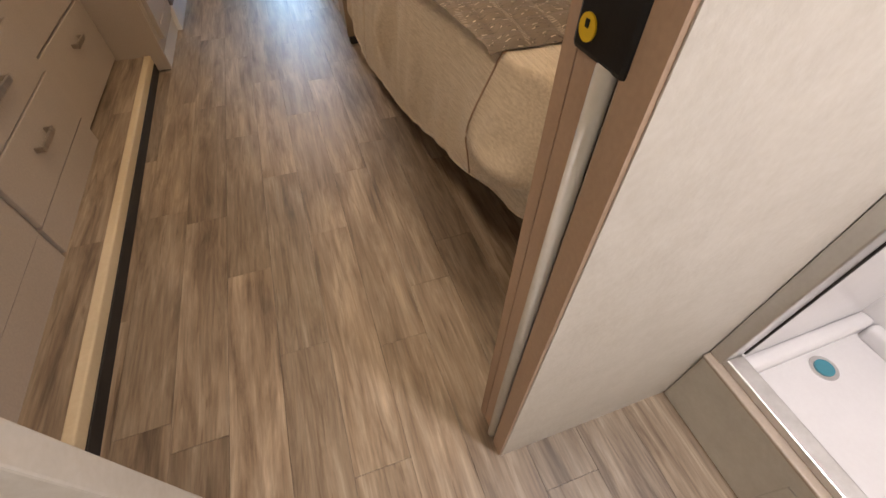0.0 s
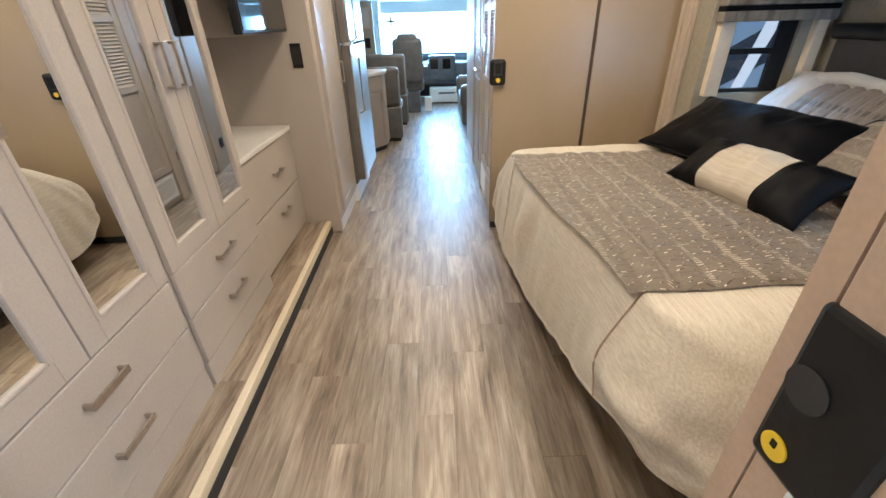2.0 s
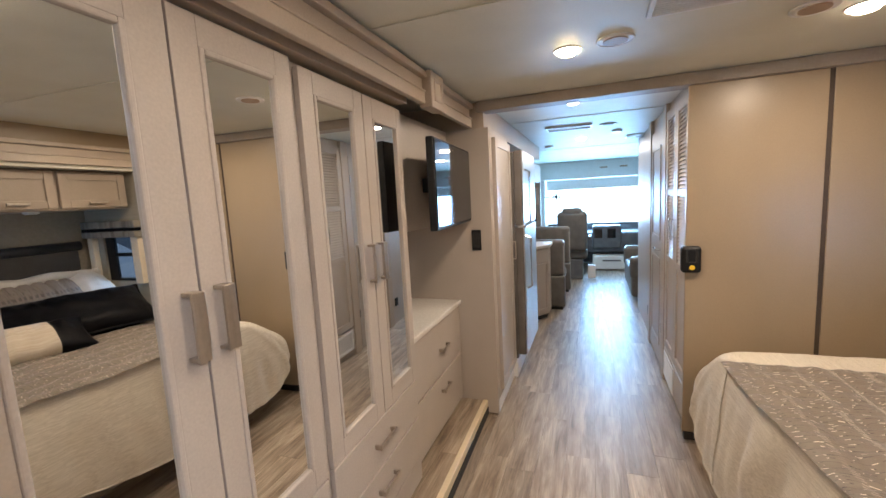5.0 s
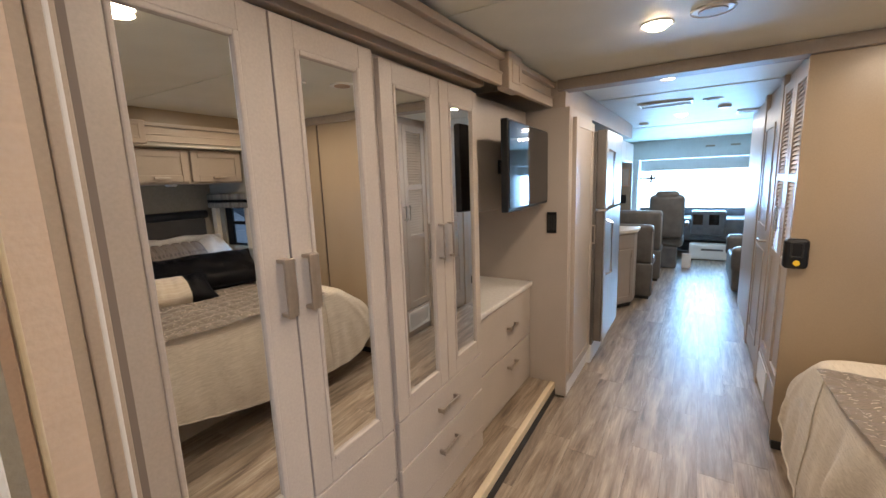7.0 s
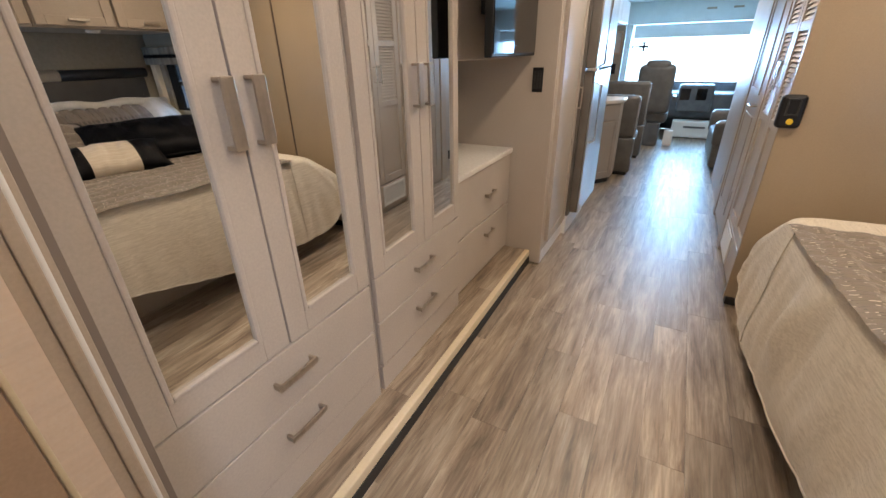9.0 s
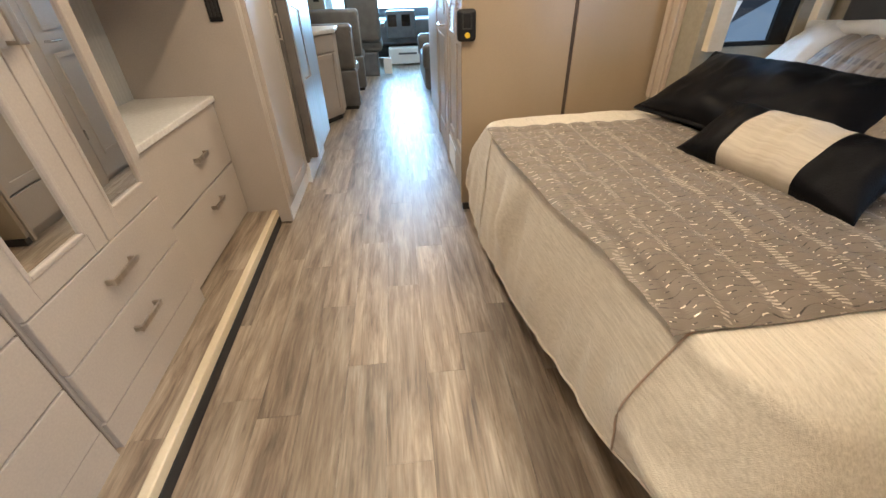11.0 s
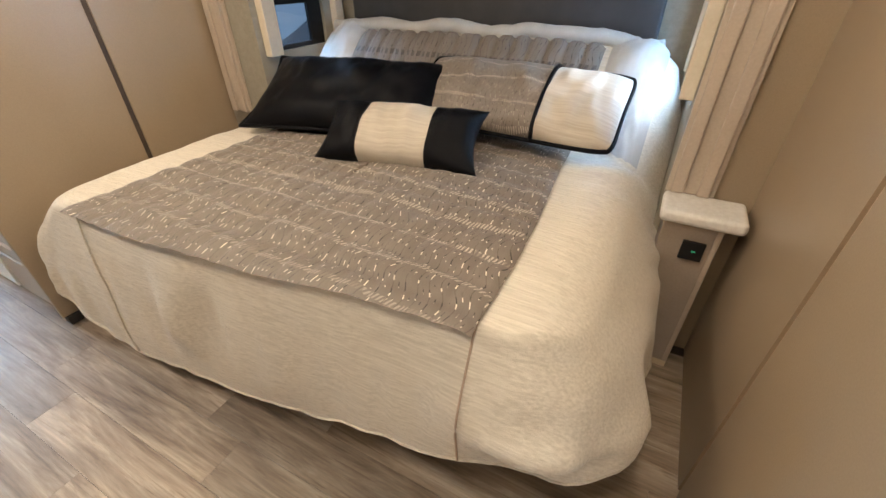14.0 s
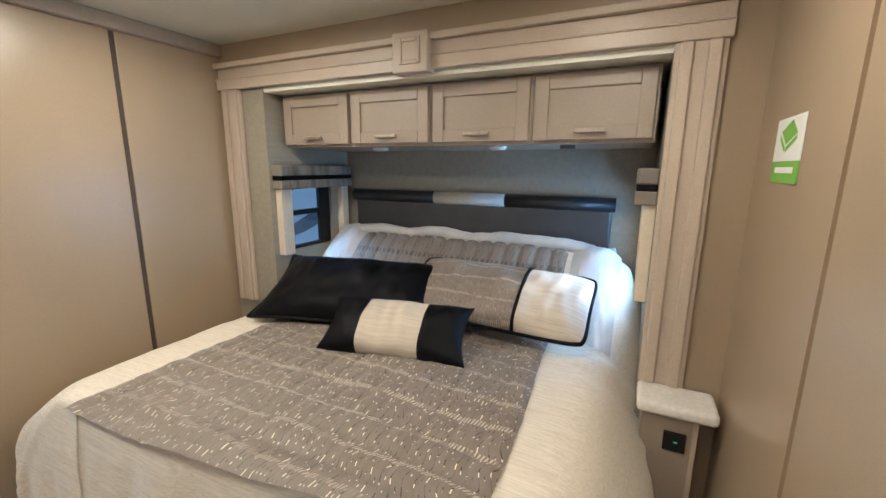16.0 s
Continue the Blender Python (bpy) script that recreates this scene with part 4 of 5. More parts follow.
def dash_fabric(name, turned=False, fine=1.0):
    """Grey-brown cloth with rows of short metallic and dark stitches over fine wavy lines."""
    m, nt, bsdf = nodes_of(name)
    N, L = nt.nodes.new, nt.links.new

    def maths(op, a, b=None, c=None):
        n = N("ShaderNodeMath")
        n.operation = op
        for k, v in enumerate((a, b, c)):
            if v is None:
                continue
            if isinstance(v, (int, float)):
                n.inputs[k].default_value = v
            else:
                L(v, n.inputs[k])
        return n.outputs[0]

    def noise_at(vec, scale, detail=3):
        mp = N("ShaderNodeMapping")
        mp.inputs["Scale"].default_value = scale
        n = N("ShaderNodeTexNoise")
        n.inputs["Scale"].default_value, n.inputs["Detail"].default_value = 1.0, detail
        L(vec, mp.inputs[0])
        L(mp.outputs[0], n.inputs["Vector"])
        return n.outputs["Fac"]

    tc = N("ShaderNodeTexCoord")
    sep = N("ShaderNodeSeparateXYZ")
    vec = tc.outputs["Object"]
    L(vec, sep.inputs[0])
    X, Y = (sep.outputs[1], sep.outputs[0]) if turned else (sep.outputs[0], sep.outputs[1])
    k_dash = (lambda a, b, c: (b * fine, a * fine, c)) if turned else (lambda a, b, c: (a * fine, b * fine, c))
    def chance(value):
        n = N("ShaderNodeTexWhiteNoise")
        n.noise_dimensions = "1D"
        L(value, n.inputs["W"])
        return n.outputs["Value"]

    def strands(shift, width, tick):
        """Long wavy threads, each gold and dark by turns along its length."""
        v = maths("ADD", maths("MULTIPLY", Y, 31.0 * fine), maths("ADD", maths("MULTIPLY", wob, 4.6), shift))
        near = maths("ABSOLUTE", maths("SUBTRACT", maths("FRACT", v), 0.5))
        on = maths("LESS_THAN", near, width)
        u = maths("ADD", maths("MULTIPLY", X, tick * fine), maths("MULTIPLY", chance(maths("FLOOR", v)), 7.0))
        seg = maths("ADD", maths("FRACT", u), maths("MULTIPLY", chance(maths("ADD", maths("FLOOR", u), maths("MULTIPLY", maths("FLOOR", v), 17.3))), 0.45))
        return on, seg, near

    body = maths("LESS_THAN", sep.outputs[0], 1.74)
    wob = noise_at(vec, k_dash(6.5, 2.6, 3), 1)
    # broad rows of short slanting cream stitches; between them short dark and gold dashes
    rows = maths("ADD", maths("MULTIPLY", X, fine * 0.87 / 0.13), maths("MULTIPLY", wob, 0.5))
    off_row = maths("ABSOLUTE", maths("SUBTRACT", maths("FRACT", rows), 0.5))
    in_row = maths("LESS_THAN", off_row, 0.065)
    beside = maths("MULTIPLY", maths("GREATER_THAN", off_row, 0.075), maths("LESS_THAN", off_row, 0.27))
    zone = maths("MAXIMUM", beside, maths("GREATER_THAN", off_row, 0.36))
    on_a, seg_a, fr = strands(0.0, 0.050, 15.0)
    on_b, seg_b, _ = strands(0.47, 0.042, 20.0)
    light = maths("MAXIMUM", maths("MULTIPLY", on_a, maths("GREATER_THAN", seg_a, 0.98)), maths("MULTIPLY", on_b, maths("GREATER_THAN", seg_b, 1.12)))
    light = maths("MULTIPLY", maths("MULTIPLY", light, body), maths("ADD", 0.12, maths("MULTIPLY", zone, 0.88)))
    dark = maths("MAXIMUM", maths("MULTIPLY", on_a, maths("LESS_THAN", seg_a, 0.52)), maths("MULTIPLY", on_b, maths("LESS_THAN", seg_b, 0.36)))
    dark = maths("MULTIPLY", dark, maths("ADD", 0.25, maths("MULTIPLY", zone, 0.75)))
    thread = maths("MULTIPLY", maths("LESS_THAN", fr, 0.030), 0.75)
    if turned:
        light = maths("MULTIPLY", light, 0.3)
    tick = maths("LESS_THAN", maths("FRACT", maths("ADD", maths("MULTIPLY", Y, 80.0 * fine), maths("ADD", maths("MULTIPLY", X, 36.0 * fine), maths("MULTIPLY", wob, 9.0)))), 0.5)
    strong = maths("MULTIPLY", body, maths("ADD", 0.45, maths("MULTIPLY", chance(maths("FLOOR", rows)), 0.45)))
    patchy = maths("ADD", 0.25, maths("MULTIPLY", maths("GREATER_THAN", noise_at(vec, k_dash(8, 13, 5), 2), 0.44), 0.75))
    haze = maths("MULTIPLY", maths("MULTIPLY", in_row, tick), maths("MULTIPLY", patchy, strong))
    head_row = maths("LESS_THAN", maths("ABSOLUTE", maths("SUBTRACT", maths("FRACT", maths("MULTIPLY", sep.outputs[2], 9.5)), 0.5)), 0.10)
    head_dash = maths("LESS_THAN", maths("FRACT", maths("ADD", maths("MULTIPLY", Y, 34.0), maths("MULTIPLY", wob, 3.0))), 0.55)
    if not turned:
        dark = maths("MAXIMUM", dark, maths("MULTIPLY", maths("MULTIPLY", maths("SUBTRACT", 1.0, body), 0.6), maths("MULTIPLY", head_row, head_dash)))
    base = N("ShaderNodeMixRGB")
    base.inputs[1].default_value, base.inputs[2].default_value = (0.155, 0.124, 0.097, 1), (0.222, 0.182, 0.146, 1)
    L(noise_at(vec, (5, 30, 5), 4), base.inputs[0])
    col = base.outputs[0]
    for fac, c in ((haze, (0.60, 0.52, 0.42)), (thread, (0.085, 0.062, 0.044)), (dark, (0.035, 0.026, 0.02)), (light, (0.86, 0.78, 0.64))):
        mx = N("ShaderNodeMixRGB")
        mx.inputs[2].default_value = (*c, 1)
        L(fac, mx.inputs[0])
        L(col, mx.inputs[1])
        col = mx.outputs[0]
    L(col, bsdf.inputs["Base Color"])
    L(maths("MULTIPLY", light, 0.5), bsdf.inputs["Metallic"])
    L(maths("SUBTRACT", 0.55, maths("MULTIPLY", light, 0.22)), bsdf.inputs["Roughness"])
    bp = N("ShaderNodeBump")
    bp.inputs["Strength"].default_value, bp.inputs["Distance"].default_value = 0.35, 0.004
    L(maths("ADD", noise_at(vec, (90, 300, 90), 3), maths("ADD", maths("MULTIPLY", haze, 0.8), light)), bp.inputs["Height"])
    L(bp.outputs[0], bsdf.inputs["Normal"])
    bsdf.inputs["Sheen Weight"].default_value = 0.15
    return m


M["runner"] = dash_fabric("grey_dash_quilt", False, 1.15)
M["sham_cloth"] = dash_fabric("grey_dash_sham", True, 1.5)
part("quilt_panel", runner_bm(), M["runner"], bed, "grey-brown quilted centre panel with metallic dashes", True)
# a corded seam from the panel's corner down to the hem, and another at the far corner
for y_seam, mat, lb in ((1.035, "jamb", "dark corded seam"), (2.34, "cream", "cream corded seam")):
    line = []

    def crossing(pts):
        for i in range(FOOT0 - 16, FOOT1 + 3):
            if pts[i][1] <= y_seam <= pts[i + 1][1]:
                return i, (y_seam - pts[i][1]) / (pts[i + 1][1] - pts[i][1])
        return FOOT0, 0.0

    for a in (0, 30):
        pts = round_ring(a)
        i, f = crossing(pts)
        x = pts[i][0] + (pts[i + 1][0] - pts[i][0]) * f
        line.append((x - 0.002, y_seam, bed_top(x, y_seam) - edge_radius(i) * (1 - math.cos(radians(a))) + 0.002))
    for k in range(0, 16):
        pts = fall_ring(k / 15)
        i, f = crossing(pts)
        p = Vector(drape_point(i, k / 15, pts)).lerp(Vector(drape_point(i + 1, k / 15, pts)), f)
        line.append((p.x - 0.003, p.y, p.z))
    part("seam", tube_bm(line, 0.003, 6), M[mat], bed, lb, True)
hem_pts = fall_ring(1.0)
part("hem", tube_bm([drape_point(i, 1.0, hem_pts) for i in range(20, len(hem_pts) - 20)], 0.005, 6), M["cream"], bed, "rolled hem of the bedspread", True)
# the sheen-white border and sham edge at the head
for k, (ya, yb) in enumerate(((0.83, RY0 + 0.03), (RY1 + 0.01, 2.60))):
    bm = bmesh.new()
    rows = []
    for i in range(31):
        x = 1.70 + 0.44 * i / 30
        rows.append([bm.verts.new((x, ya + (yb - ya) * j / 24, bed_top(x, ya + (yb - ya) * j / 24) - side_drop(ya + (yb - ya) * j / 24) + 0.004 + 0.05 * math.sin(math.pi * j / 24) * smooth01((i - 4) / 16) + 0.008 * noise.noise((x * 14, j * 0.5, 5.0 + k)))) for j in range(25)])
    for i in range(30):
        for j in range(24):
            bm.faces.new((rows[i][j], rows[i + 1][j], rows[i + 1][j + 1], rows[i][j + 1]))
    bmesh.ops.recalc_face_normals(bm, faces=bm.faces)
    part("sham", bm, M["silver"], bed, "silvery cream pillow sham", True)
part("head_border", tube_bm([(2.115 + 0.004 * math.sin(k * 0.45), 0.86 + 1.74 * k / 60, bed_top(2.12, 0.86 + 1.74 * k / 60) + 0.022 - 0.5 * side_drop(0.86 + 1.74 * k / 60) + 0.014 * noise.noise((k * 0.13, 1, 2)) + 0.006 * noise.noise((k * 0.5, 4, 2))) for k in range(61)], 0.034, 14), M["silver"], bed, "silvery cream rolled edge", True)


def pillow(name, label, w, h, t, m, mats, ears=0.09, rounding=0.0):
    """A stuffed cushion in its own x (width), y (height); bands: list of (from, to, material) across the width."""
    p = thing(name, label, "pillow")
    p.matrix_world = m
    n, k = 36, 24
    for u0, u1, mat, nm in mats:
        bm = bmesh.new()
        for s in (1, -1):
            rows = []
            for i in range(n + 1):
                u = u0 + (u1 - u0) * i / n
                row = []
                for j in range(k + 1):
                    v = -1 + 2 * j / k
                    x = u * w / 2 * (1 - ears * (1 - v * v) * u ** 4 - 0.6 * rounding * v ** 6 * u ** 4)
                    y = v * h / 2 * (1 - ears * (1 - u * u) * v ** 4 - 1.4 * rounding * u ** 8 * v ** 4)
                    z = s * t / 2 * max(0.0, (1 - abs(u) ** 2.6)) ** 0.55 * max(0.0, (1 - abs(v) ** 2.6)) ** 0.55
                    z += (0.018 * noise.noise((x * 7, y * 9, s * 2.0 + w)) + 0.010 * noise.noise((x * 22, y * 10, s + w))) * (1 - u ** 4) * (1 - v ** 4) * 1.4
                    row.append(bm.verts.new((x, y, z)))
                rows.append(row)
            for i in range(n):
                for j in range(k):
                    q = (rows[i][j], rows[i + 1][j], rows[i + 1][j + 1], rows[i][j + 1])
                    bm.faces.new(q if s > 0 else q[::-1])
        bmesh.ops.remove_doubles(bm, verts=bm.verts, dist=0.0004)
        part(nm, bm, M[mat], p, "", True)
    return p


def lying(x, y, z, tilt, turn, roll=0):
    """Width along -y of the room, leaning back towards the headboard."""
    return Matrix.Translation((x, y, z)) @ Matrix.Rotation(radians(-90 + turn), 4, "Z") @ Matrix.Rotation(radians(tilt), 4, "X") @ Matrix.Rotation(radians(roll), 4, "Z")


def piping(p, w, h, u0=-1, u1=1, n=60, ears=0.09, rounding=0.0):
    """A black cord round a cushion's edge."""
    def at(u, v):
        return (u * w / 2 * (1 - ears * (1 - v * v) * u ** 4 - 0.6 * rounding * v ** 6 * u ** 4), v * h / 2 * (1 - ears * (1 - u * u) * v ** 4 - 1.4 * rounding * u ** 8 * v ** 4), 0.0)
    pts = [at(u0 + (u1 - u0) * k / n, -1) for k in range(n)] + [at(1, -1 + 2 * k / n) for k in range(n)] + [at(u1 + (u0 - u1) * k / n, 1) for k in range(n)] + [at(-1, 1 - 2 * k / n) for k in range(n)]
    part("piping", tube_bm(pts, 0.009, 8, True), M["satin"], p, "black corded piping", True)


bp1 = pillow("bed_pillow", "large black satin pillow lying on the bed", 0.90, 0.46, 0.19, lying(1.50, 2.06, 0.885, 28, 12), [(-1, 1, "satin", "cover")])
piping(bp1, 0.90, 0.46)
bp2 = pillow("bed_pillow", "large grey patterned pillow with cream end and black piping", 0.88, 0.38, 0.16, lying(1.675, 1.355, 0.912, 32, 0, -1.5), [(-1, 0.32, "sham_cloth", "patterned_cover"), (0.32, 1, "band_cloth", "cream_end")], 0.02, 0.06)
piping(bp2, 0.88, 0.38, ears=0.02, rounding=0.06)
part("band", tube_bm([(0.32 * 0.44, v * 0.188, 0.08 * (1 - abs(0.32) ** 2.6) ** 0.55 * max(0, 1 - abs(v) ** 2.6) ** 0.55 + 0.002) for v in [-1 + k / 15 for k in range(31)]], 0.009, 8), M["satin"], bp2, "black corded seam", True)
bp3 = pillow("lumbar_pillow", "small black lumbar pillow with a cream woven centre band", 0.63, 0.28, 0.15, lying(1.27, 1.645, 0.840, 34, 12), [(-1, -0.42, "satin", "black_end"), (-0.42, 0.40, "band_cloth", "cream_band"), (0.40, 1, "satin", "black_end")])

# ---- nightstands ----
def nightstand(label, y0, y1, x0):
    n = thing("nightstand", label, "nightstand")
    # darker paint puts the dim light on the body into its colour
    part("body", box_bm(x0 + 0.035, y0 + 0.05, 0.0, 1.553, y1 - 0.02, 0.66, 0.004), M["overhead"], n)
    part("toe_strip", box_bm(x0 + 0.031, y0 + 0.052, 0.0, x0 + 0.0348, y1 - 0.022, 0.03, 0.001), M["strip"], n, "pale strip at the floor")
    part("corner_bead", box_bm(x0 + 0.0315, y0 + 0.052, 0.03, x0 + 0.0348, y0 + 0.068, 0.655, 0.001), M["trim"], n, "pale edge bead")
    part("top", box_bm(x0, y0, 0.66, 1.553, y1, 0.705, 0.016, None, 4), M["counter"], n, "cream rounded solid-surface top")
    return n


ns = nightstand("narrow greige nightstand with an outlet below its cream top", 0.47, 0.72, 1.385)
o = part("outlet", box_bm(1.408, 0.555, 0.525, 1.4195, 0.625, 0.595, 0.002), M["black"], ns, "black outlet with a green light")
part("led", box_bm(1.4055, 0.580, 0.559, 1.408, 0.592, 0.564), M["led"], o)

# ---- windows of the bed recess ----


def side_window(name, y_face, s, x0, x1, z0, z1):
    """A black-framed sliding window in a recess side; s points into the room."""
    w = tagged(new(name), "black-framed window with a middle bar", "window", "", "structure")
    yc = y_face - s * 0.03
    part("window_frame", frame_bm("y", yc - 0.012, 0.024, x0, z0, x1, z1, 0.022, 0.002), M["black"], w)
    zm = (z0 + z1) / 2 + 0.01
    part("mullion", box_bm(x0 + 0.02, yc - 0.010, zm - 0.016, x1 - 0.02, yc + 0.010, zm + 0.016, 0.002), M["black"], w)
    part("mullion", box_bm(x1 - 0.10, yc - 0.011, z0 + 0.02, x1 - 0.02, yc + 0.011, z1 - 0.02, 0.002), M["black"], w)
    for za, zb in ((z0 + 0.022, zm - 0.016), (zm + 0.016, z1 - 0.022)):
        g = part("pane", box_bm(x0 + 0.022, yc - 0.002, za, x1 - 0.1, yc + 0.002, zb), M["glass"], w, "tinted glass pane")
        g.visible_shadow = False
    return w


side_window("window_1", 2.64, -1, 1.66, 2.06, 1.0, 1.42)
side_window("window_2", 0.72, 1, 1.70, 2.12, 0.95, 1.42)


def window_box(y_face, s, x0, x1):
    """A padded window valance with a dark band and two hanging side boards."""
    v = thing("window_valance", "striped fabric window valance with a dark brown band", "valance", "window valances")
    ya, yb = sorted((y_face, y_face + s * 0.075))
    part("upper_pad", box_bm(x0, ya, 1.445, x1, yb, 1.505, 0.008), M["valance_cloth"], v)
    part("band", box_bm(x0 + 0.002, ya + 0.001, 1.420, x1 - 0.002, yb - 0.001, 1.446, 0.004), M["satin"], v, "dark brown band")
    part("lower_pad", box_bm(x0, ya, 1.370, x1, yb, 1.421, 0.006), M["valance_cloth"], v)
    yc, yd = sorted((y_face, y_face + s * 0.045))
    part("side_board", box_bm(x0 + 0.02, yc, 0.99, x0 + 0.10, yd, 1.372, 0.004), M["shade_cloth"], v, "cream side board")
    part("side_board", box_bm(x1 - 0.07, yc, 0.99, x1 - 0.01, yd, 1.372, 0.004), M["shade_cloth"], v, "cream side board")
    return v


window_box(2.64, -1, 1.575, 2.19)
window_box(0.72, 1, 1.60, 2.19)

# puck lights and a small speaker under the overhead cabinets
for yy in (2.06, 1.40):
    pl = thing("puck_light", "round white puck light under the overhead cabinets", "light", "puck lights")
    part("rim", cyl_bm(1.80, yy, 1.594, 0.042, 0.012), M["white"], pl, "", True)
    part("lens", cyl_bm(1.80, yy, 1.586, 0.032, 0.006, r2=0.034), M["paper"], pl, "", True)
sp = thing("cabinet_speaker", "small dark round speaker under the overhead cabinets", "speaker")
part("grille", cyl_bm(1.78, 1.08, 1.592, 0.032, 0.016), M["seat"], sp, "", True)

# ---- ceiling fixtures ----
# the pair at y 0.95 is assumed, to go with the added lamps
for lx, ly in ((-0.19, 2.24), (0.84, 2.30), (-0.19, 0.95), (0.84, 0.95), (-0.21, 3.3), (-0.21, 5.4)):
    cl = thing("ceiling_light", "round flush ceiling downlight with a warm lens", "ceiling light", "ceiling downlights")
    ring = tube_bm([(lx + 0.058 * math.cos(a), ly + 0.058 * math.sin(a), CEIL - 0.002) for a in [2 * math.pi * k / 32 for k in range(32)]], 0.0035, 8, True)
    part("ring", ring, M["white"], cl, "white trim ring", True)
    part("lens", cyl_bm(lx, ly, CEIL - 0.010, 0.034, 0.018, "z", 32, 0.054), M["bulb"], cl, "glowing warm lens")
for lx, ly, rr in ((0.0, 2.20, 0.070), (0.66, 2.22, 0.070), (0.05, 3.25, 0.07), (0.05, 4.5, 0.07)):
    cs = thing("ceiling_speaker", "round ceiling speaker with a brown mesh and white rim", "speaker", "ceiling speakers")
    part("rim", tube_bm([(lx + rr * math.cos(a), ly + rr * math.sin(a), CEIL - 0.003) for a in [2 * math.pi * k / 36 for k in range(36)]], 0.005, 8, True), M["white"], cs, "", True)
    part("mesh", cyl_bm(lx, ly, CEIL - 0.007, rr - 0.022, 0.006, "z", 30), M["jamb"], cs, "brown speaker mesh")
    part("plate", cyl_bm(lx, ly, CEIL - 0.003, rr, 0.005, "z", 30), M["white"], cs)


def ceiling_vent(x, y, w, d, n, mat, label):
    v = thing("ceiling_vent", label, "vent", "ceiling vents")
    part("frame", frame_bm("z", CEIL - 0.016, 0.015, x - w / 2, y - d / 2, x + w / 2, y + d / 2, 0.018, 0.003), M["white"], v)
    part("backing", box_bm(x - w / 2 + 0.01, y - d / 2 + 0.01, CEIL - 0.006, x + w / 2 - 0.01, y + d / 2 - 0.01, CEIL - 0.002), M[mat], v)
    for k in range(n):
        yy = y - d / 2 + 0.02 + (d - 0.04) * (k + 0.5) / n
        part("slat", box_bm(x - w / 2 + 0.018, yy - 0.003, CEIL - 0.016, x + w / 2 - 0.018, yy + 0.003, CEIL - 0.006), M["white"], v)


ceiling_vent(0.24, 1.90, 0.30, 0.20, 9, "seat", "white slatted ceiling air vent")
ceiling_vent(-0.30, 4.45, 0.42, 0.22, 0, "jamb", "dark square ceiling return vent in a white frame")
ceiling_vent(0.55, 5.6, 0.55, 0.25, 8, "seat", "white slatted ceiling air vent")
for lx, ly in ((-0.62, 5.9), (0.15, 5.0)):
    bx = thing("smoke_detector", "small white ceiling detector", "detector", "ceiling detectors")
    part("case", cyl_bm(lx, ly, CEIL - 0.012, 0.05, 0.022, "z", 24, 0.055), M["white"], bx)

# ---- label on the rear wall ----
st = thing("wall_sticker", "white paper sticker with a green drawing and green foot", "sticker")
part("paper", box_bm(1.145, 0.4505, 1.525, 1.365, 0.4525, 1.635, 0.0008), M["paper"], st)
part("green_foot", box_bm(1.147, 0.4505, 1.470, 1.363, 0.4527, 1.525), M["green"], st, "green printed foot")
dr = bmesh.new()
for pts in (((1.32, 1.60), (1.40, 1.575), (1.45, 1.61), (1.37, 1.635)), ((1.32, 1.585), (1.40, 1.555), (1.40, 1.568), (1.32, 1.597)), ((1.405, 1.555), (1.455, 1.59), (1.455, 1.603), (1.405, 1.568))):
    dr.faces.new([dr.verts.new((x - 0.133, 0.4532, z - 0.008)) for x, z in pts])
part("drawing", dr, M["green"], st, "green line drawing of a thick pad")
part("text_bar", box_bm(1.18, 0.4528, 1.495, 1.33, 0.4533, 1.510), M["paper"], st, "white line of small print")

# ---- shower in the bath ----
sh = thing("shower", "white acrylic shower with a metal-framed curb and drain", "shower")
part("curb", box_bm(0.862, -0.62, 0.0, 0.925, 0.218, 0.262, 0.004), M["bathpaper"], sh, "beige papered curb")
part("curb_cap", box_bm(0.848, -0.62, 0.262, 0.935, 0.218, 0.275, 0.004), M["trim"], sh)
part("pan", box_bm(0.935, -0.60, 0.0, 1.555, 0.215, 0.13, 0.02, None, 3), M["shower"], sh, "white acrylic pan", True)
part("wall_panel", box_bm(0.935, 0.196, 0.10, 1.50, 0.2185, 2.1, 0.004), M["shower"], sh, "white acrylic wall")
part("wall_panel", box_bm(1.50, -0.60, 0.10, 1.557, 0.2185, 2.1, 0.004), M["shower"], sh, "white acrylic wall")
part("pan_rim", box_bm(0.936, 0.150, 0.12, 1.50, 0.197, 0.185, 0.018, None, 4), M["shower"], sh, "", True)
part("pan_rim", box_bm(1.455, -0.60, 0.12, 1.502, 0.150, 0.185, 0.018, None, 4), M["shower"], sh, "", True)
part("bottom_track", box_bm(0.872, -0.60, 0.275, 0.922, 0.18, 0.300, 0.004), M["steel"], sh, "brushed metal track")
part("jamb_rail", box_bm(0.868, 0.180, 0.275, 0.926, 0.2185, 2.0, 0.004), M["steel"], sh, "brushed metal jamb")
part("jamb_seal", box_bm(0.926, 0.176, 0.30, 0.934, 0.196, 2.0, 0.001), M["rubber"], sh, "dark seal")
dn = part("drain_ring", cyl_bm(1.265, 0.10, 0.1315, 0.038, 0.004, "z", 32), M["chrome"], sh, "chrome drain ring")
part("drain_cap", cyl_bm(1.265, 0.10, 0.134, 0.026, 0.005, "z", 28), M["teal"], dn, "teal drain cover")
part("access_panel", box_bm(0.857, -0.30, 0.03, 0.862, -0.09, 0.20, 0.001), M["bathpaper"], sh, "beige access panel with a screw")

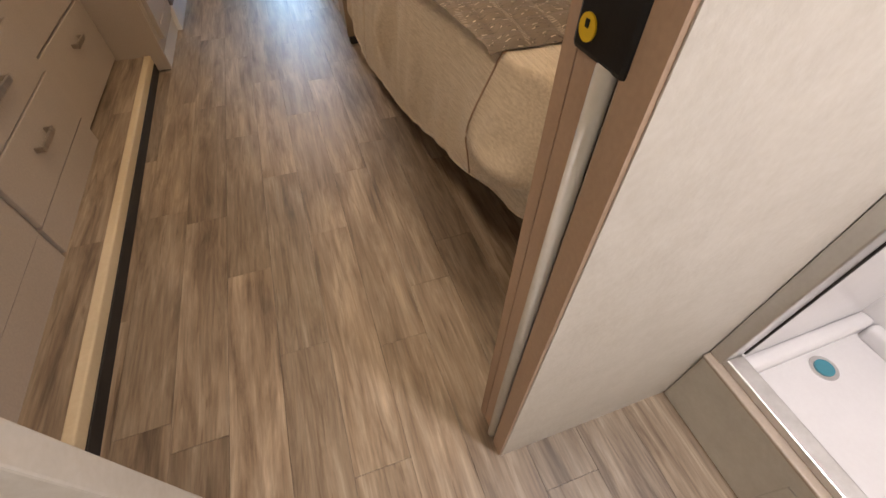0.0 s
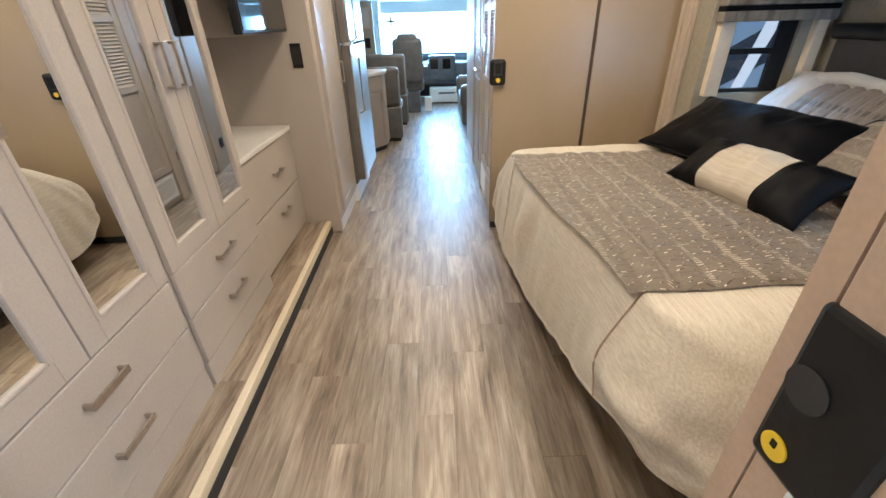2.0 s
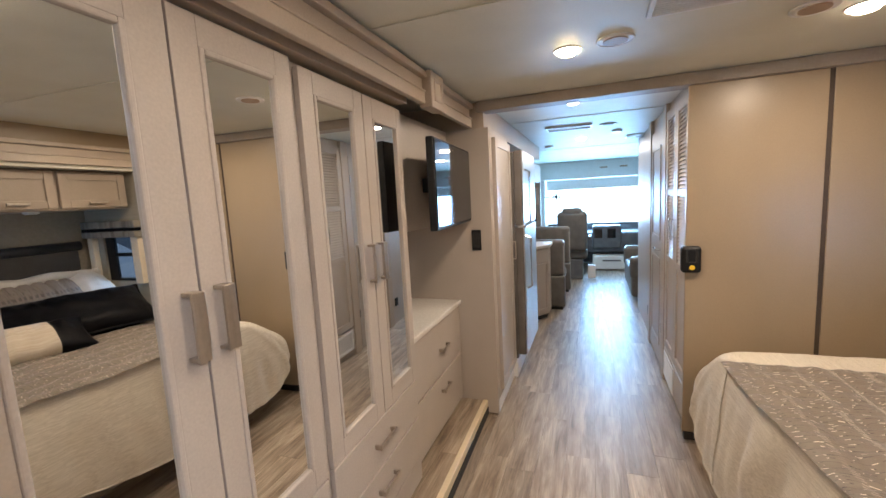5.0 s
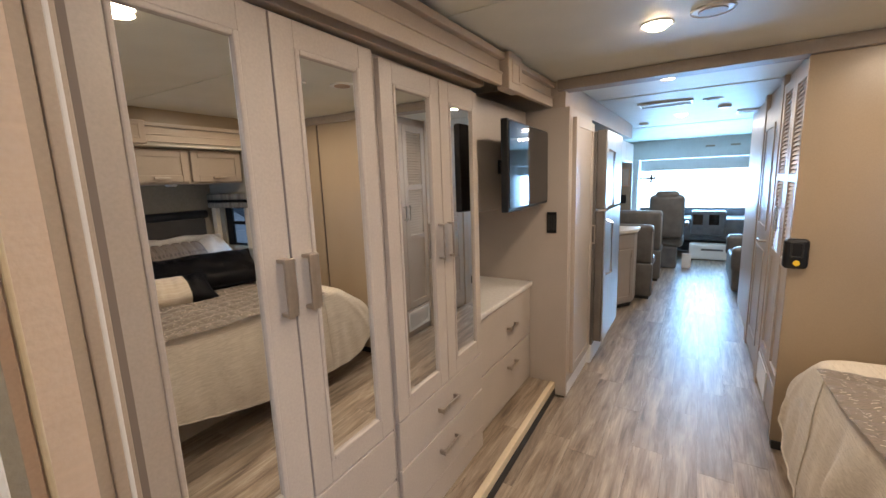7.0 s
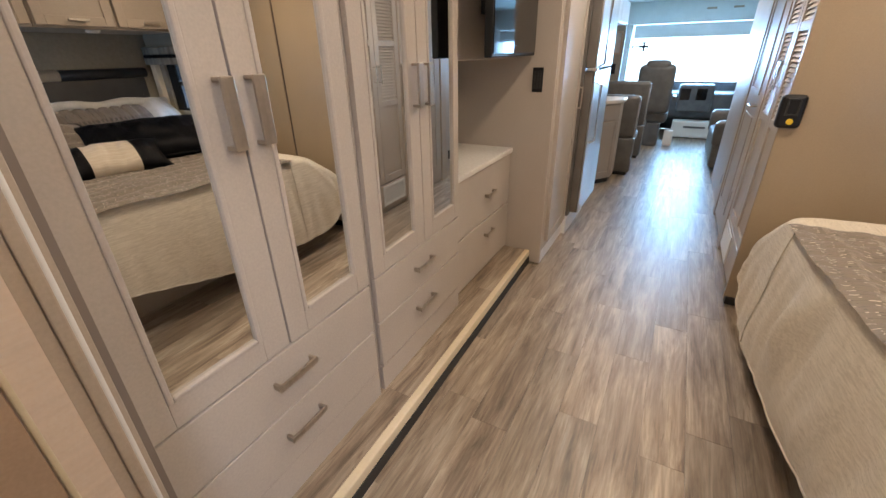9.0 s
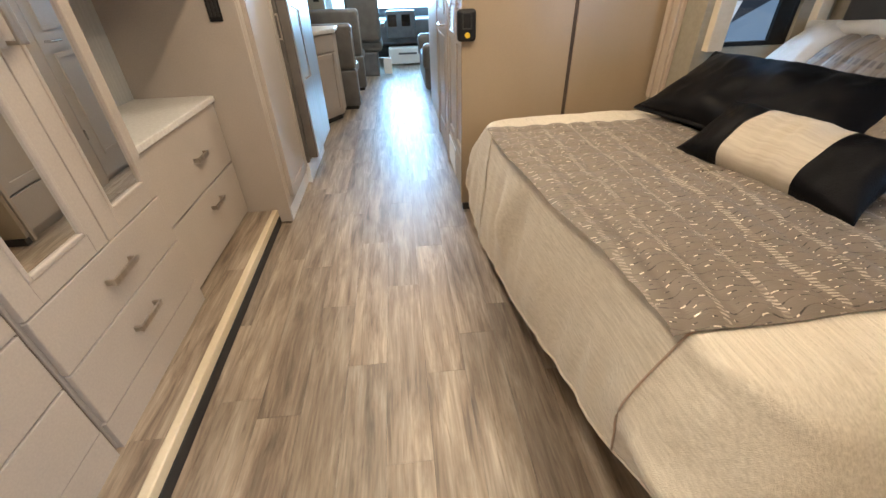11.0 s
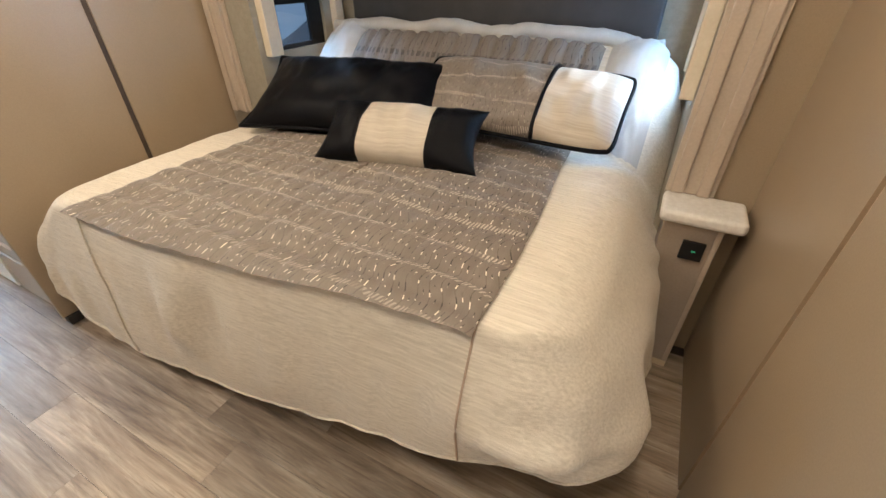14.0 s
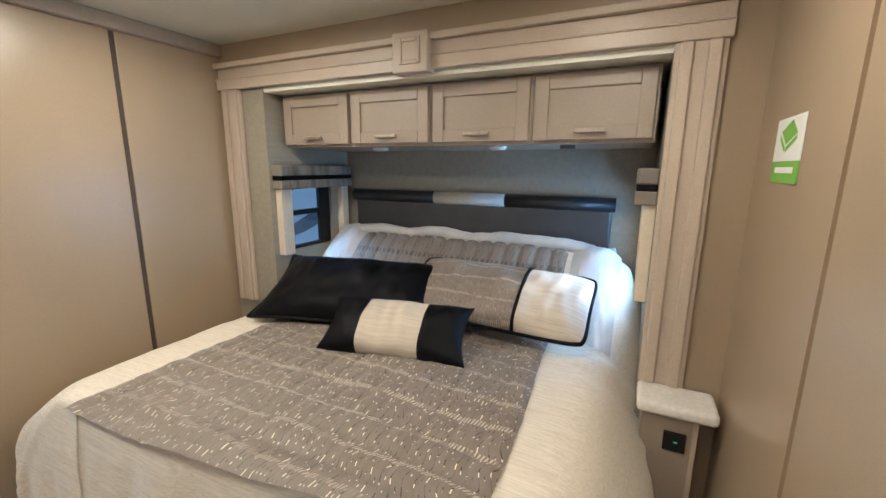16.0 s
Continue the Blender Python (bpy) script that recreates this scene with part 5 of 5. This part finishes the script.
# ---- aisle cabinets opposite the kitchen ----
structure("wall_closet_side", box_bm(0.455, 3.02, 0, 0.50, 6.05, CEIL), M["cabinet"], "greige cabinet wall of the aisle", "wall")
structure("trim_closet_end", box_bm(0.42, 3.02, 0, 0.455, 3.045, 2.085, 0.002), M["trim"], "cream corner trim", "trim")
bf = thing("louvered_closet", "greige closet with two bifold doors with louvered upper panels", "closet")
for y0, y1 in ((3.05, 3.42), (3.425, 3.80)):
    leaf = part("door", frame_bm("x", 0.430, 0.025, y0, 0.30, y1, 2.08, 0.062, 0.002), M["cabinet"], bf)
    for za, zb in ((0.985, 1.03), (1.475, 1.52)):
        part("rail", box_bm(0.431, y0 + 0.062, za, 0.4549, y1 - 0.062, zb, 0.002), M["cabinet"], leaf)
    part("panel", box_bm(0.442, y0 + 0.06, 0.36, 0.4545, y1 - 0.06, 0.987, 0.004), M["cabinet"], leaf)
    for za, zb in ((1.03, 1.475), (1.52, 2.02)):
        n = int((zb - za) / 0.024)
        for k in range(n):
            z = za + (k + 0.5) * (zb - za) / n
            bm = box_bm(-0.011, y0 + 0.064, -0.002, 0.011, y1 - 0.064, 0.002)
            bmesh.ops.rotate(bm, matrix=Matrix.Rotation(radians(-58), 3, "Y"), verts=bm.verts)
            bmesh.ops.translate(bm, vec=(0.443, 0, z), verts=bm.verts)
            part("slat", bm, M["cabinet"], leaf)
    hy = y1 - 0.03 if y0 < 3.1 else y0 + 0.03
    part("handle", box_bm(0.396, hy - 0.007, 1.18, 0.405, hy + 0.007, 1.33, 0.002), M["chrome"], leaf, "chrome bar handle")
    for zz in (1.195, 1.315):
        part("handle_foot", box_bm(0.404, hy - 0.004, zz - 0.004, 0.430, hy + 0.004, zz + 0.004), M["chrome"], leaf)
part("drawer_front", box_bm(0.430, 3.05, 0.06, 0.4545, 3.80, 0.285, 0.004), M["cabinet"], bf)
gr = thing("floor_vent", "white slatted return vent low on the closet", "vent")
part("frame", frame_bm("x", 0.422, 0.008, 3.38, 0.075, 3.76, 0.27, 0.02, 0.002), M["white"], gr)
for k in range(9):
    part("slat", box_bm(0.4235, 3.40, 0.098 + k * 0.018, 0.4295, 3.74, 0.107 + k * 0.018), M["white"], gr)
structure("trim_closet_post", box_bm(0.425, 3.81, 0, 0.455, 3.93, CEIL, 0.003), M["trim"], "cream upright between closet and door", "trim")
sd = thing("aisle_door", "greige panelled door in the aisle with a lever handle", "door")
part("slab", box_bm(0.432, 3.95, 0.04, 0.4549, 4.62, 2.02, 0.003), M["cabinet"], sd)
for za, zb in ((0.20, 0.95), (1.10, 1.88)):
    part("moulding", frame_bm("x", 0.4245, 0.008, 4.05, za, 4.52, zb, 0.03, 0.002), M["cabinet"], sd)
part("lever", tube_bm([(0.432, 4.02, 1.03), (0.395, 4.02, 1.03), (0.395, 4.14, 1.03)], 0.009), M["chrome"], sd, "chrome lever handle")
for zz in (0.35, 1.75):
    part("hinge", box_bm(0.424, 3.936, zz, 0.432, 3.952, zz + 0.08), M["chrome"], sd)
structure("trim_door_post", box_bm(0.425, 4.64, 0, 0.455, 4.76, CEIL, 0.003), M["trim"], "cream upright beside the aisle door", "trim")
ob = thing("night_light", "small black plug-in low on the aisle wall", "outlet")
part("case", box_bm(0.440, 4.86, 0.22, 0.4549, 4.93, 0.32, 0.003), M["black"], ob)

# ---- kitchen and dinette ----


def prism_bm(poly, z0, z1, bevel=0.004):
    bm = bmesh.new()
    lo = [bm.verts.new((x, y, z0)) for x, y in poly]
    hi = [bm.verts.new((x, y, z1)) for x, y in poly]
    bm.faces.new(lo[::-1])
    bm.faces.new(hi)
    for k in range(len(poly)):
        j = (k + 1) % len(poly)
        bm.faces.new((lo[k], lo[j], hi[j], hi[k]))
    bmesh.ops.recalc_face_normals(bm, faces=bm.faces)
    if bevel:
        bmesh.ops.bevel(bm, geom=bm.edges[:], offset=bevel, segments=2, profile=0.5, affect="EDGES")
    return bm


kc = thing("kitchen_cabinet", "greige kitchen base cabinet with an angled end door", "cabinet")
part("body", prism_bm(((-1.49, 4.32), (-0.84, 4.32), (-0.80, 5.06), (-0.605, 5.36), (-0.605, 5.62), (-1.49, 5.62)), 0.06, 0.885), M["cabinet"], kc)
part("plinth", prism_bm(((-1.48, 4.34), (-0.86, 4.34), (-0.83, 5.09), (-0.635, 5.38), (-0.635, 5.60), (-1.48, 5.60)), 0.0, 0.06, 0), M["rubber"], kc)
ang = math.atan2(0.30, 0.195)
dm = Matrix.Translation((-0.7025, 5.21, 0)) @ Matrix.Rotation(ang, 4, "Z")
kd = part("door", box_bm(-0.15, -0.018, 0.10, 0.15, -0.002, 0.70, 0.003), M["cabinet"], kc)
part("moulding", frame_bm("y", -0.026, 0.008, -0.15, 0.10, 0.15, 0.70, 0.05, 0.002), M["cabinet"], kd)
part("handle", box_bm(0.08, -0.055, 0.60, 0.092, -0.045, 0.70, 0.003), M["handle"], kd, "brushed nickel bar handle")
kd.matrix_local = dm
kw = part("drawer", box_bm(-0.15, -0.018, 0.72, 0.15, -0.002, 0.87, 0.003), M["cabinet"], kc)
kw.matrix_local = dm
solid("kitchen_countertop", prism_bm(((-1.49, 4.31), (-0.80, 4.31), (-0.775, 5.03), (-0.575, 5.34), (-0.575, 5.64), (-1.49, 5.64)), 0.885, 0.925, 0.01), M["counter"], "cream solid-surface kitchen countertop with rounded edge", "countertop")
kf = thing("kitchen_faucet", "curved chrome faucet on the kitchen countertop", "faucet")
part("spout", tube_bm([(-1.2, 5.0, 0.925)] + [(-1.2 + 0.09 - 0.09 * math.cos(a), 5.0, 1.15 + 0.09 * math.sin(a)) for a in [math.pi * k / 10 for k in range(11)]], 0.012, 10), M["chrome"], kf, "", True)


def bench(y, x1, h, label):
    b = thing("dinette_bench", label, "bench", "dinette benches")
    part("base", box_bm(-1.45, y, 0.04, x1, y + 0.14, 0.45, 0.02, None, 3), M["seat"], b, "", True)
    part("backrest", box_bm(-1.45, y + 0.002, 0.45, x1 - 0.002, y + 0.16, h, 0.05, None, 4), M["seat"], b, "grey-brown vinyl backrest", True)
    part("kick", box_bm(-1.42, y + 0.02, 0.0, x1 - 0.03, y + 0.50, 0.04), M["rubber"], b)
    part("cushion", box_bm(-1.45, y + 0.15, 0.36, x1 - 0.01, y + 0.60, 0.48, 0.04, None, 4), M["seat"], b, "", True)
    part("piping", tube_bm([(-1.44, y + 0.02, h - 0.035), (x1 - 0.05, y + 0.02, h - 0.035), (x1 - 0.012, y + 0.02, h - 0.09), (x1 - 0.012, y + 0.02, 0.1)], 0.006), M["headsilver"], b, "pale piping")


bench(5.72, -0.44, 0.93, "grey-brown vinyl dinette bench back beside the kitchen")
bench(6.72, -0.42, 1.02, "grey-brown vinyl dinette bench facing the table")
oc2 = thing("overhead_cabinet", "white glossy overhead cabinet above the dinette", "cabinet")
part("body", box_bm(-1.49, 5.9, 1.72, -0.92, 7.3, 2.0, 0.006), M["white"], oc2)
part("door", box_bm(-0.919, 5.92, 1.735, -0.90, 6.55, 1.99, 0.004), M["white"], oc2)
part("door", box_bm(-0.919, 6.57, 1.735, -0.90, 7.28, 1.99, 0.004), M["white"], oc2)
structure("wall_dinette_end", box_bm(-1.5, 7.45, 0.0, -0.93, 7.52, 2.0), M["wallpaper"], "papered wing wall before the cab", "wall")
wf = thing("picture_frame", "small dark framed picture on the wing wall", "picture")
part("frame", frame_bm("y", 7.437, 0.012, -1.12, 1.35, -0.96, 1.65, 0.018, 0.002), M["jamb"], wf)
part("print", box_bm(-1.11, 7.444, 1.36, -0.97, 7.448, 1.64), M["headsilver"], wf, "muted print")
ws2 = thing("switch_plate", "dark switch plate on the wing wall", "switch")
part("plate", box_bm(-1.08, 7.441, 1.08, -1.0, 7.449, 1.22, 0.002), M["black"], ws2)

# ---- cab ----


def padded(x0, y0, z0, x1, y1, z1, r=0.06):
    return box_bm(x0, y0, z0, x1, y1, z1, r, None, 5)


ds = thing("driver_seat", "grey high-backed driver seat on a swivel pedestal", "seat")
part("backrest", padded(-0.68, 7.62, 0.50, -0.18, 7.78, 1.20, 0.075), M["seat"], ds, "", True)
part("headrest", padded(-0.60, 7.63, 1.02, -0.26, 7.77, 1.26, 0.065), M["seat"], ds, "", True)
part("seat_cushion", padded(-0.68, 7.70, 0.36, -0.18, 8.22, 0.54, 0.06), M["seat"], ds, "", True)
for xx in (-0.74, -0.17):
    part("armrest", padded(xx, 7.72, 0.70, xx + 0.06, 8.05, 0.76, 0.02), M["seat"], ds, "", True)
part("pedestal", box_bm(-0.60, 7.72, 0.0, -0.26, 8.05, 0.36, 0.02), M["dash"], ds)
for (xa, ya), (xb, yb) in (((-0.20, 7.85), (-0.05, 7.78)),):
    part("seat_belt", box_bm(xb - 0.13, yb, 0.01, xb, yb + 0.05, 0.25, 0.01), M["white"], ds, "pale belt box")
so = thing("sofa", "grey vinyl sofa with rolled arms along the aisle", "sofa")
part("base", padded(0.40, 6.30, 0.05, 1.20, 7.60, 0.42, 0.05), M["seat"], so, "", True)
part("arm", padded(0.38, 6.28, 0.30, 1.15, 6.46, 0.62, 0.07), M["seat"], so, "", True)
part("arm", padded(0.38, 7.45, 0.30, 1.15, 7.62, 0.62, 0.07), M["seat"], so, "", True)
part("backrest", padded(1.0, 6.4, 0.40, 1.3, 7.5, 0.90, 0.08), M["seat"], so, "", True)
db = thing("dashboard", "dark grey dashboard with two screens under the windshield", "dashboard")
part("body", padded(-1.2, 8.85, 0.30, 1.2, 9.55, 0.72, 0.06), M["dash"], db, "", True)
part("console", padded(-0.10, 8.70, 0.42, 0.42, 9.0, 0.86, 0.04), M["dash"], db, "", True)
for xx in (0.0, 0.24):
    part("screen", box_bm(xx - 0.07, 8.694, 0.62, xx + 0.08, 8.70, 0.80, 0.002), M["screen"], db, "dark display")
part("lower_panel", box_bm(-0.10, 8.60, 0.02, 0.55, 8.85, 0.29, 0.02), M["white"], db, "pale engine cover")
part("vent_slot", box_bm(0.08, 8.592, 0.18, 0.40, 8.60, 0.21), M["dash"], db)
sw_ring = [(-0.45 + 0.2 * math.cos(a), 8.72 + 0.06 * math.sin(a), 0.80 + 0.17 * math.sin(a)) for a in [2 * math.pi * k / 32 for k in range(32)]]
stw = thing("steering_wheel", "dark steering wheel behind the driver seat", "steering wheel")
part("rim", tube_bm(sw_ring, 0.016, 8, True), M["black"], stw, "", True)
part("column", tube_bm([(-0.45, 8.74, 0.80), (-0.45, 8.9, 0.66)], 0.04, 12), M["dash"], stw, "", True)
structure("wall_cap_front", box_bm(-1.6, 9.2, 1.80, 1.7, 9.6, CEIL), M["white"], "white front cap over the windshield", "wall")
for xx in (0.05, 0.42):
    cv = thing("cap_vent", "small dark slot in the front cap", "vent", "cap slots")
    part("slot", box_bm(xx, 9.192, 1.98, xx + 0.14, 9.1995, 2.01, 0.002), M["jamb"], cv)
shd = thing("windshield_shade", "pale roller shade along the windshield top", "shade")
part("fabric", box_bm(-1.0, 9.22, 1.60, 0.9, 9.225, 1.79), M["white"], shd)
part("bottom_bar", box_bm(-1.0, 9.212, 1.585, 0.9, 9.232, 1.605, 0.004), M["white"], shd)
for xx in (-1.16, 0.98):
    structure("wall_cab_pillar", box_bm(xx - 0.14, 9.1, 0.0, xx + 0.14, 9.6, 1.82, 0.03), M["white"], "white windshield pillar", "wall")
fan = thing("dash_fan", "small round cab fan on the windshield pillar", "fan")
part("cage", tube_bm([(-0.80 + 0.07 * math.cos(a), 9.12, 1.45 + 0.07 * math.sin(a)) for a in [2 * math.pi * k / 24 for k in range(24)]], 0.008, 6, True), M["black"], fan, "", True)
part("hub", cyl_bm(-0.80, 9.12, 1.45, 0.028, 0.05, "y", 16), M["black"], fan)
for k in range(4):
    bm = box_bm(0.01, -0.004, -0.018, 0.066, 0.004, 0.018, 0.002)
    bmesh.ops.rotate(bm, matrix=Matrix.Rotation(radians(90 * k), 3, "Y") @ Matrix.Rotation(radians(25), 3, "X"), verts=bm.verts)
    bmesh.ops.translate(bm, vec=(-0.80, 9.12, 1.45), verts=bm.verts)
    part("blade", bm, M["seat"], fan)
part("stem", tube_bm([(-0.87, 9.12, 1.45), (-1.02, 9.14, 1.45)], 0.01), M["black"], fan)

# ---- outside ----
structure("backdrop_front", box_bm(-7, 14.0, -0.7, 7, 14.1, 7), M["day"], "bright daylight beyond the windshield", "backdrop")
structure("ground", box_bm(-300, -300, -0.72, 300, 300, -0.70), mottled("asphalt", (0.045, 0.045, 0.047), (0.065, 0.064, 0.062), 0.9, (2, 2, 2), 6, 0.3), "grey asphalt lot", "ground")
mh = thing("motorhome", "parked grey-blue motorhome with navy, white and red swooshes", "vehicle")
part("body", box_bm(2.2, 6.0, -0.2, 10.5, 8.5, 2.7, 0.12, None, 3), mottled("slate_blue_paint", (0.15, 0.225, 0.31), (0.175, 0.25, 0.34), 0.3, (2, 2, 2), 3, 0.01), mh)


def swoosh(y, x0, x1, za, zb, h, mat, name):
    bm = bmesh.new()
    n = 24
    for k in range(n):
        q = []
        for kk, top in ((k, 0), (k + 1, 0), (k + 1, 1), (k, 1)):
            u = kk / n
            q.append(bm.verts.new((x0 + (x1 - x0) * u, y, za + (zb - za) * smooth01(u) + top * h * (0.4 + 0.6 * math.sin(math.pi * u)))))
        bm.faces.new(q)
    bmesh.ops.remove_doubles(bm, verts=bm.verts, dist=0.0005)
    part(name, bm, mat, mh)


swoosh(5.995, 2.4, 6.4, 0.1, 1.5, 0.5, plain("navy_paint", (0.012, 0.02, 0.035), 0.25), "navy_swoosh")
swoosh(5.99, 4.0, 4.62, 0.1, 1.5, 0.62, plain("pale_paint", (0.70, 0.72, 0.74), 0.25), "pale_swoosh")
swoosh(5.985, 3.62, 3.88, 0.9, 0.95, 0.2, plain("red_paint", (0.45, 0.03, 0.05), 0.25), "red_swoosh")
swoosh(5.99, 4.6, 8.0, 0.3, 1.2, 0.35, plain("slate_paint", (0.03, 0.05, 0.08), 0.25), "slate_swoosh")
part("window", box_bm(6.6, 5.985, 1.3, 7.8, 5.995, 1.9, 0.002), M["screen"], mh)
for xx in (3.4, 9.0):
    wh = part("wheel", cyl_bm(xx, 6.05, -0.22, 0.46, 0.25, "y", 28), M["rubber"], mh)
    part("rim", cyl_bm(xx, 5.92, -0.22, 0.26, 0.02, "y", 20), M["steel"], wh)

# ---- floor planks ----
PW, PL = 0.160, 0.942


def plank_mesh(name, w, l):
    bm = box_bm(-w / 2, -l / 2, -0.004, w / 2, l / 2, 0.0)
    me = mesh_of(name, bm, M["floor"])
    return me


floor_ob = bpy.data.objects["floor"]
full = plank_mesh("plank", PW - 0.0012, PL - 0.0012)
col = 0
x = -0.89 + PW / 2
while x < 1.5:
    off = (0.10, 0.62, 0.53, 0.18, 0.735, 0.30, 0.66, 0.86)[col % 8]
    y = off - 3 * PL
    while y < 9.5:
        y0, y1 = max(y, -1.18), min(y + PL, 9.58)
        if y1 - y0 > 0.05 and not (x > 1.0 and y0 > 3.2) and not (x > 0.86 and y1 < 0.2):
            me = full if y1 - y0 > PL - 0.01 else plank_mesh("plank", PW - 0.0012, y1 - y0 - 0.0012)
            p = new("plank", me)
            p.parent = floor_ob
            p.location = (x, (y0 + y1) / 2, 0.0)
        y += PL
    x += PW
    col += 1
x = -1.16
raised = bpy.data.objects["floor_slide_left"]
while x < -0.76:
    y = 0.47 - 0.4 * ((x * 7) % 1)
    while y < 2.95:
        y0, y1 = max(y, 0.472), min(y + PL, 2.948)
        if y1 - y0 > 0.05:
            w = min(PW, -0.775 - 0.050 * ((y0 + y1) / 2 - 0.2) / 2.485 - (x - PW / 2))
            p = new("plank", plank_mesh("plank", w - 0.0012, y1 - y0 - 0.0012))
            p.parent = raised
            p.location = (x - PW / 2 + w / 2, (y0 + y1) / 2, 0.102)
        y += PL
    x += PW
